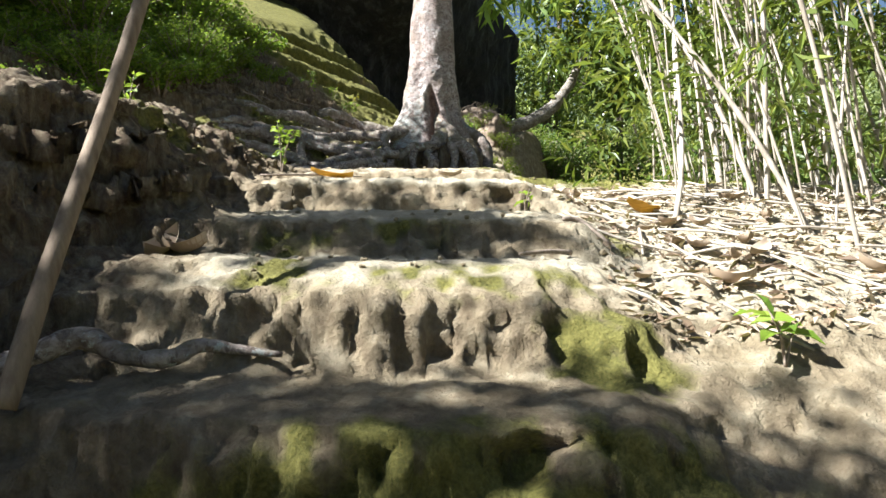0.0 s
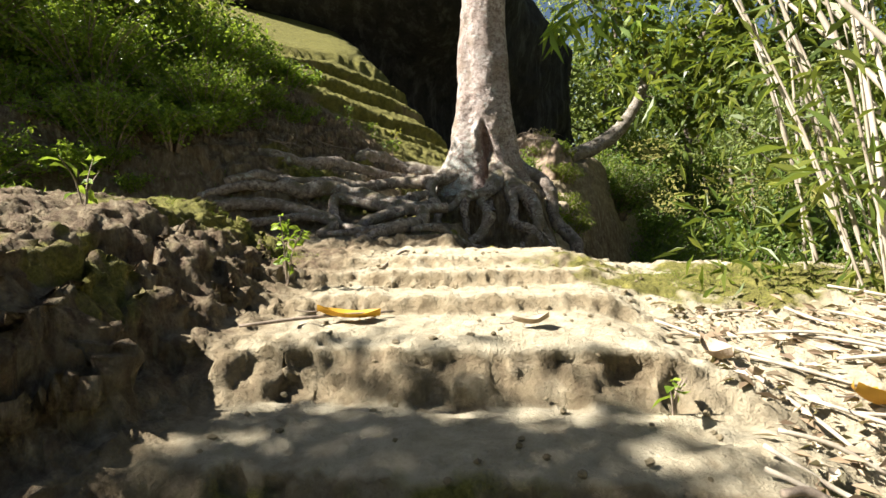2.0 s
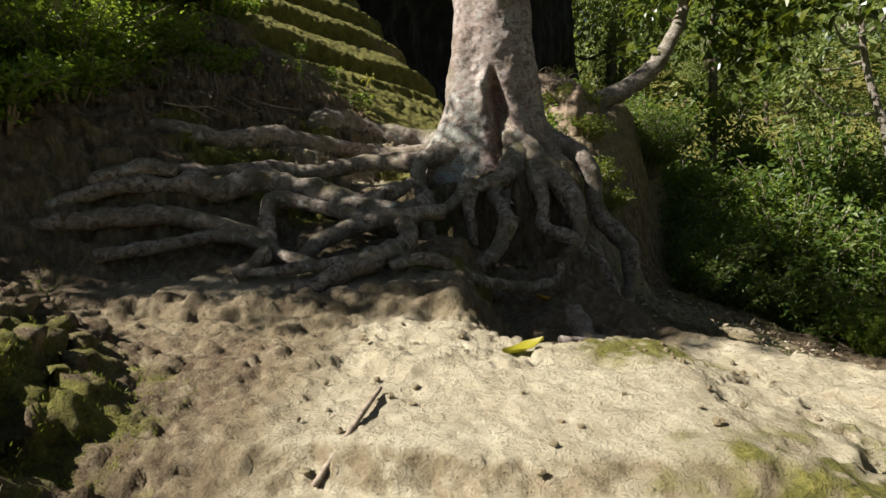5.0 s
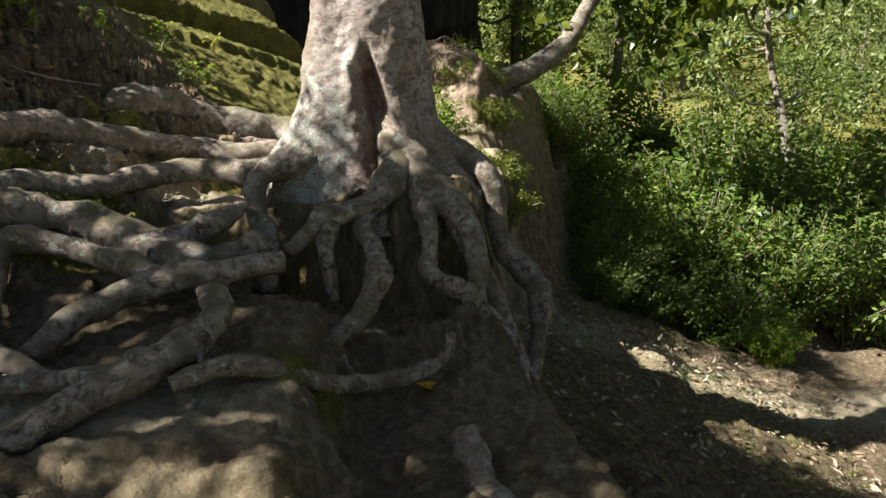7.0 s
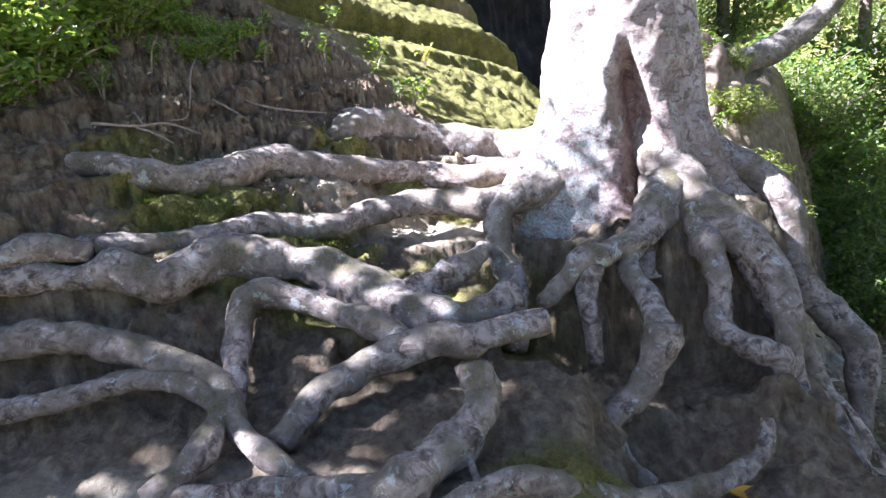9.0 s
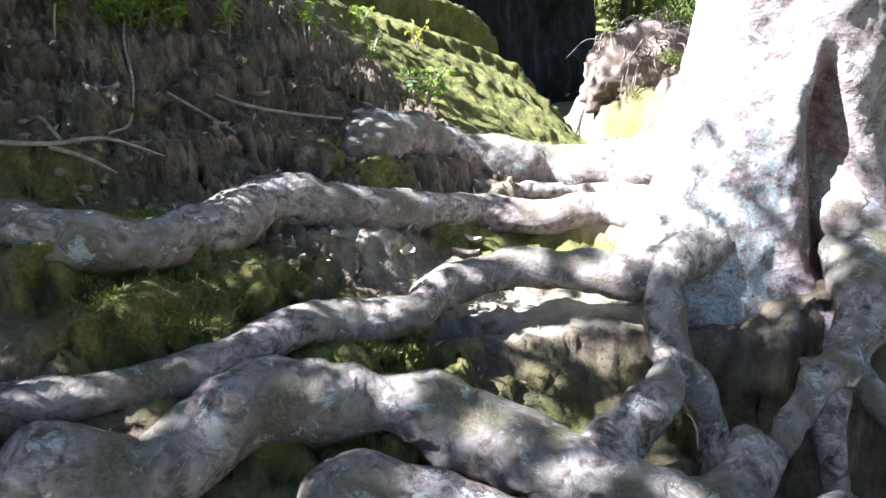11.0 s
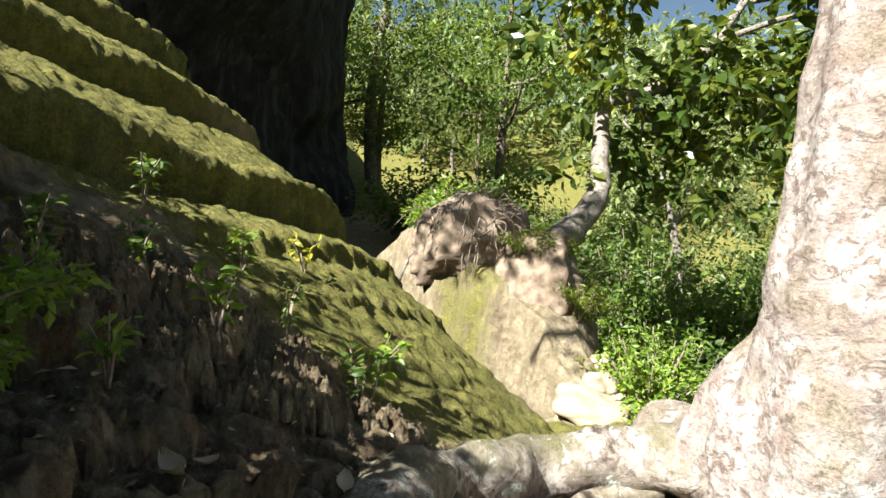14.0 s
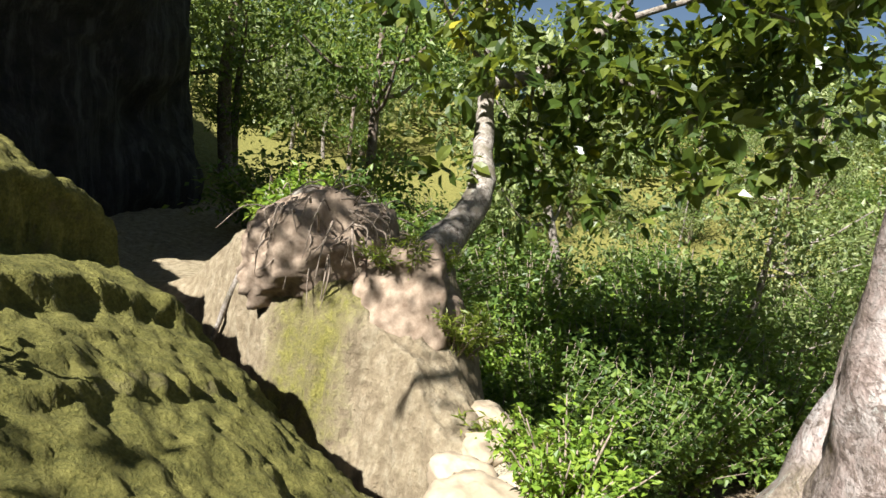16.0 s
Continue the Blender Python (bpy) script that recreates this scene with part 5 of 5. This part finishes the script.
for k, (x, y, r, sq) in enumerate(((0.62, 13.15, 0.2, (1.2, 0.9, 0.8)), (0.95, 13.3, 0.16, (1, 1, 0.7)), (0.35, 12.75, 0.24, (1.1, 1.2, 0.6)), (0.75, 12.7, 0.17, (1.2, 0.8, 0.7)), (1.15, 12.9, 0.2, (1, 1.1, 0.7)),
                                   (0.15, 13.25, 0.22, (0.8, 1.3, 0.8)), (0.95, 12.2, 0.14, (1, 1, 0.8)), (1.3, 13.6, 0.2, (1, 1, 0.8)), (0.6, 12.35, 0.12, (1.2, 1, 0.7)))):
    stone(x, y, r, 200 + k, sq)


# fallen leaves
def fallen(x, y, length, turn, seed, material, label, curl=0.25, width=0.5):
    r = np.random.default_rng(seed)
    nu, nv = 13, 7
    u, w = np.meshgrid(np.linspace(0, 1, nu), np.linspace(-1, 1, nv), indexing="ij")
    half = width * 0.5 * np.sin(np.pi * np.clip(u, 0.02, 0.98)) ** 0.8
    p = np.stack([(u - 0.5) * length, w * half * length, length * (curl * (u - 0.5) ** 2 + 0.28 * curl * w ** 2 + 0.05 * fbm(u * 3 + seed, w * 2, 0, 2, seed))], -1)
    top = p.reshape(-1, 3)
    v = np.vstack([top, top + np.array([0, 0, 0.0015])])
    f = grid_faces(nu, nv)
    f = np.vstack([f[:, ::-1], f + len(top)])
    blade = mesh_from("blade", v, f, np.full(len(f), 4))
    ob = thing("fallen_leaf", (x, y, g(x, y) + 0.02), label, "leaf", "fallen leaves")
    ob.rotation_euler = (r.normal(0, 0.15), r.normal(0, 0.15), radians(turn))
    part("blade", blade, material, ob)
    part("stalk", tube_mesh("stalk", [(-0.48 * length, 0, 0.06 * length), (-0.7 * length, 0.02, 0.03 * length), (-0.85 * length, 0.0, 0.05 * length)], [0.003, 0.003, 0.002], 5, 4), TWIG, ob)
    return ob


fallen(-0.80, 4.30, 0.30, 15, 1, LEAF_FALLEN, "large yellow fallen leaf lying on the step", 0.3)
fallen(-1.28, 2.98, 0.28, -20, 2, LEAF_DRY, "large curled pale dry leaf in the corner of the step", 0.7)
fallen(-1.42, 3.02, 0.24, 70, 3, LEAF_DRY, "curled brown dry leaf beside the step", 0.9)
fallen(0.05, 4.1, 0.16, 10, 4, LEAF_DRY, "small pale dry leaf on the sandy step", 0.5)
fallen(-0.2, 7.1, 0.22, 20, 5, LEAF_YELLOW, "bright yellow leaf on the sunlit crest", 0.3)
fallen(0.12, 9.12, 0.2, 30, 6, LEAF_FALLEN, "yellow leaf caught on a hanging root", 0.3)
fallen(-0.55, 11.42, 0.26, 10, 7, LEAF_FALLEN, "yellow-brown leaf lying across the roots", 0.5)
fallen(-2.05, 11.15, 0.16, 70, 8, LEAF_DRY, "pale dry leaf stuck on a swollen root", 0.3)
fallen(-2.75, 10.6, 0.13, 80, 9, LEAF_DRY, "pale dry leaf caught on the clay bank", 0.4)
fallen(-2.6, 10.35, 0.1, 20, 10, LEAF_YELLOW, "small yellow leaf on the clay bank", 0.2)
fallen(1.25, 3.75, 0.3, 30, 11, LEAF_FALLEN, "rusty brown fallen leaf in the cane litter", 0.5)
rl = np.random.default_rng(81)
for k in range(34):
    x, y = rl.uniform(0.75, 2.6), rl.uniform(2.4, 4.9)
    if x < 0.9 and y < 3 or y > 4.5 and x < 1.4:
        continue
    fallen(x, y, rl.uniform(0.1, 0.22), rl.uniform(0, 360), 20 + k, LEAF_DRY, "curled pale dry leaf among the cane litter", rl.uniform(0.3, 0.9))
for k in range(16):
    x, y = rl.uniform(-3.3, -1.6), rl.uniform(10.2, 11.6)
    fallen(x, y, rl.uniform(0.06, 0.14), rl.uniform(0, 360), 60 + k, LEAF_DRY, "small dry leaf caught on the clay bank", rl.uniform(0.3, 0.8))


# twigs and dry sticks
def twig(points, radii, seed, label="thin grey twig lying on the clay bank", group="twigs", material=None):
    me = tube_mesh("twig", points, radii, 6, 6, 0.2, seed)
    me.materials.append(material or TWIG)
    return tagged(new("twig", me), label, "twig", group)


def on_ground(pairs, lift=0.02):
    return [(x, y, g(x, y) + lift) for x, y in pairs]


twig(on_ground([(-3.27, 9.78), (-3.12, 9.96), (-3.00, 10.10), (-2.84, 10.19)], 0.07), [0.009, 0.009, 0.008, 0.004], 1, "long pale twig along the foot of the bank")
twig(on_ground([(-3.10, 10.00), (-3.19, 10.06), (-3.27, 10.11)], 0.06), [0.009, 0.007, 0.004], 2)
twig(on_ground([(-2.96, 10.59), (-2.84, 10.65), (-2.67, 10.52)], 0.06), [0.008, 0.008, 0.005], 3)
twig(on_ground([(-2.83, 10.80), (-2.70, 10.81), (-2.52, 10.91), (-2.27, 10.96)], 0.05), [0.006, 0.010, 0.009, 0.006], 4, "dry root running across the bank")
twig(on_ground([(-3.28, 11.00), (-3.16, 10.70), (-3.04, 10.46), (-3.03, 10.36), (-2.99, 10.11)], 0.08), [0.005, 0.006, 0.006, 0.006, 0.004], 5, "thin creeper stem hanging down the bank")
twig(on_ground([(-3.12, 9.96), (-3.05, 10.03), (-2.96, 10.06)], 0.06), [0.010, 0.008, 0.005], 6)
twig(on_ground([(0.35, 2.72), (0.5, 2.82), (0.62, 2.9)], 0.03), [0.008, 0.012, 0.016], 7, "dark burnt twig lying on the lit clay")
twig(on_ground([(0.62, 3.1), (0.72, 3.12), (0.85, 3.02)], 0.03), [0.012, 0.016, 0.008], 8, "dark charred stick on the lit clay")
twig(on_ground([(-1.25, 4.1), (-0.95, 4.25), (-0.6, 4.42)], 0.03), [0.008, 0.009, 0.005], 9, "dry stem lying across the step")
twig(on_ground([(-0.95, 6.0), (-0.85, 6.3), (-0.82, 6.55)], 0.02), [0.012, 0.012, 0.008], 10, "thin bare root on the sunlit crest")
rt = np.random.default_rng(91)
for k in range(70):
    x, y = rt.uniform(0.85, 2.9), rt.uniform(2.3, 4.8)
    a, L = rt.normal(-0.75, 0.5), rt.uniform(0.2, 0.75)
    dx, dy = L * math.cos(a), L * math.sin(a)
    twig([(x - dx / 2, y - dy / 2, g(x - dx / 2, y - dy / 2) + 0.03), (x, y, g(x, y) + 0.04), (x + dx / 2, y + dy / 2, g(x + dx / 2, y + dy / 2) + 0.03)], [0.008, 0.009, 0.005], 100 + k, "dry broken cane lying in the litter", "cane litter", CANE)

# litter too small to count
lp = np.stack([rt.uniform(0.75, 3.2, 2600), rt.uniform(2.3, 4.9, 2600)], 1)
lz = ground(lp[:, 0], lp[:, 1]) + 0.012
lm = leaf_mesh("dry_litter", np.column_stack([lp, lz]), rt.normal(size=(2600, 3)) * np.array([1, 1, 0.22]), rt.uniform(0.03, 0.11, 2600), 0.35, rt)
lm.materials.append(LEAF_DRY)
tagged(new("dry_litter", lm), "pale dry leaf and cane litter on the slope", "litter", kind="stuff")
lp = np.stack([rt.uniform(1.2, 6.5, 2400), rt.uniform(7.6, 14.0, 2400)], 1)
lp = lp[lp[:, 0] > np.interp(lp[:, 1], EDGE_Y, EDGE_X) + 0.7]
lm = leaf_mesh("hollow_litter", np.column_stack([lp, ground(lp[:, 0], lp[:, 1]) + 0.04]), rt.normal(size=(len(lp), 3)) * np.array([1, 1, 0.3]), rt.uniform(0.04, 0.13, len(lp)), 0.4, rt)
lm.materials.append(LEAF_DRY)
tagged(new("hollow_litter", lm), "scattered dry leaves on the mossy floor of the hollow", "litter", kind="stuff")
lp = np.stack([rt.uniform(-3.6, -1.4, 500), rt.uniform(9.9, 12.0, 500)], 1)
lm = leaf_mesh("bank_litter", np.column_stack([lp, ground(lp[:, 0], lp[:, 1]) + 0.015]), rt.normal(size=(500, 3)) * np.array([1, 1, 0.5]), rt.uniform(0.02, 0.06, 500), 0.3, rt)
lm.materials.append(LEAF_DRY)
tagged(new("bank_litter", lm), "bits of dry leaf and straw on the bank", "litter", kind="stuff")


# rubble of small clods
def rubble(name, label, x0, x1, y0, y1, count, lo, hi, seed):
    r = np.random.default_rng(seed)
    pieces = []
    for k in range(count):
        x, y, s = r.uniform(x0, x1), r.uniform(y0, y1), r.uniform(lo, hi) * r.random() ** 0.5 + 0.008
        v, f, z = lump(s, seed + k, 0.8, 6, 8, (r.uniform(0.8, 1.4), 1, r.uniform(0.6, 0.9)), 2.0)
        pieces.append((v + np.array([x, y, g(x, y) + 0.35 * s]), f, z))
    me = joined(name, pieces, False)
    me.materials.append(CLAY)
    return tagged(new(name, me), label, "rubble", kind="stuff")


rubble("clay_rubble", "small crumbled clay clods on the bank", -3.3, -1.8, 9.95, 10.6, 130, 0.004, 0.014, 301)
rubble("step_crumbs", "small clay crumbs on the worn steps", -1.1, 1.0, 2.5, 7.6, 200, 0.003, 0.010, 702)


# eroded clay columns on the steep bank
def clay_columns(count, seed):
    r = np.random.default_rng(seed)
    x, y = r.uniform(-3.7, -1.2, count * 3), r.uniform(10.2, 12.3, count * 3)
    keep = (x + 0.25 * (y - 11) < -1.25) & (slab(x, y)[1] < 0.45) & (vnoise(x * 1.7, y * 1.7, seed=95) > -0.25) & ~((x > -2.5) & (y < 11.0))
    x, y = x[keep][:count], y[keep][:count]
    z = ground(x, y)
    shapes = [lump(1.0, seed + k, 0.55, 7, 8, (1, 1, 1), 1.5) for k in range(24)]
    pieces = []
    for k in range(len(x)):
        h, w = r.uniform(0.045, 0.10), r.uniform(0.014, 0.026)
        v, f, sizes = shapes[k % 24]
        v = v * np.array([w * r.uniform(0.9, 1.7), w, h]) * (1 - 0.3 * v[:, 2:] * np.array([1, 1, 0]))
        pieces.append((v + np.array([x[k], y[k], z[k] - 0.35 * h]), f, sizes))
    me = joined("clay_columns", pieces, False)
    tint = np.tile(np.array([0.30, 0.7, 0, 1], np.float32), (len(me.vertices), 1))
    me.color_attributes.new("cover", "FLOAT_COLOR", "POINT").data.foreach_set("color", tint.ravel())
    me.materials.append(CLAY)
    return tagged(new("clay_columns", me), "rain-carved little columns of dark clay on the bank", "clay", kind="stuff")


clay_columns(1500, 811)


# saplings
def sapling(x, y, h, count, length, seed, leaf, label, lean=(0, 0)):
    r = np.random.default_rng(seed)
    z = g(x, y)
    ob = thing("sapling", (x, y, z), label, "sapling", "saplings")
    pos, way = [], []
    for k in range(3):
        a = r.uniform(0, 6.3)
        e = np.array([lean[0] + 0.35 * h * math.cos(a), lean[1] + 0.35 * h * math.sin(a), h * r.uniform(0.7, 1.0)])
        line = smooth_line([(0, 0, -0.03), e * np.array([0.35, 0.35, 0.55]), e], 12)
        part("stem", tube_mesh("stem", [(0, 0, -0.03), e * np.array([0.35, 0.35, 0.55]), e], [0.006, 0.005, 0.002], 5, 5), TWIG, ob)
        m = count // 3
        p = line[r.integers(len(line) // 3, len(line), m)]
        d = r.normal(size=(m, 3)) * np.array([1, 1, 0.35])
        pos.append(p + unit(d) * 0.01)
        way.append(d)
    part("foliage", leaf_mesh("foliage", np.vstack(pos), np.vstack(way), length * r.uniform(0.6, 1.2, 3 * (count // 3)), 0.42, r, broad=True), leaf, ob)
    return ob


sapling(-1.36, 5.05, 0.42, 60, 0.07, 1, LEAF_FRESH, "bright green sapling in a cleft of the bank", (0.12, 0))
sapling(-1.95, 11.85, 0.30, 40, 0.075, 2, LEAF_BUSH, "small green sapling on the mossy slope")
sapling(-1.85, 11.95, 0.34, 30, 0.08, 3, LEAF_FRESH, "small sapling with pale new leaves on the mossy slope", (0.1, 0))
sapling(-1.9, 12.9, 0.22, 24, 0.06, 4, LEAF_YELLOW, "small yellow-green sprig on the mossy slab")
sapling(0.5, 3.62, 0.14, 6, 0.09, 5, LEAF_FRESH, "single bright green seedling on the lit clay")
sapling(1.25, 2.15, 0.2, 14, 0.13, 6, LEAF_FRESH, "broad-leaved green seedling beside the steps")
sapling(-2.6, 5.0, 0.35, 16, 0.12, 7, LEAF_FRESH, "broad-leaved green seedling on the bank top")
for k, (x, y) in enumerate(((-2.9, 11.35), (-3.2, 11.1), (-3.4, 10.6), (-2.55, 11.75), (-2.8, 12.0), (-3.1, 11.8), (-3.45, 11.3), (-2.2, 12.1), (-3.5, 10.2), (-2.3, 12.6), (-2.75, 12.6))):
    sapling(x, y, 0.22 + 0.02 * (k % 4), 42, 0.06, 30 + k, (LEAF_BUSH, LEAF_FRESH)[k % 3 == 0], "low green creeper plant on the bank")


# grass and moss tufts
def tufts(name, label, boxes, count, length, leaf, seed):
    r = np.random.default_rng(seed)
    p = np.vstack([np.stack([r.uniform(a, b, count), r.uniform(c, d, count)], 1) for a, b, c, d in boxes])
    z = ground(p[:, 0], p[:, 1]) - 0.005
    me = leaf_mesh(name, np.column_stack([p, z]), r.normal(size=(len(p), 3)) * np.array([0.5, 0.5, 0.2]) + np.array([0, 0, 0.8]), length * r.uniform(0.4, 1.2, len(p)), 0.14, r)
    me.materials.append(leaf)
    return tagged(new(name, me), label, "grass", kind="stuff")


tufts("grass", "short green grass and weeds on the bank", ((-6.5, -3.4, 5.5, 9.0), (2.5, 6.0, 9.5, 13.0)), 1500, 0.08, LEAF_BUSH, 401)
tufts("moss_tufts", "fine yellow-green moss tufts", ((-2.8, -1.6, 5.7, 6.9), (0.9, 2.6, 5.0, 6.4), (-2.9, -1.9, 9.5, 10.0)), 2600, 0.025, LEAF_FERN, 402)
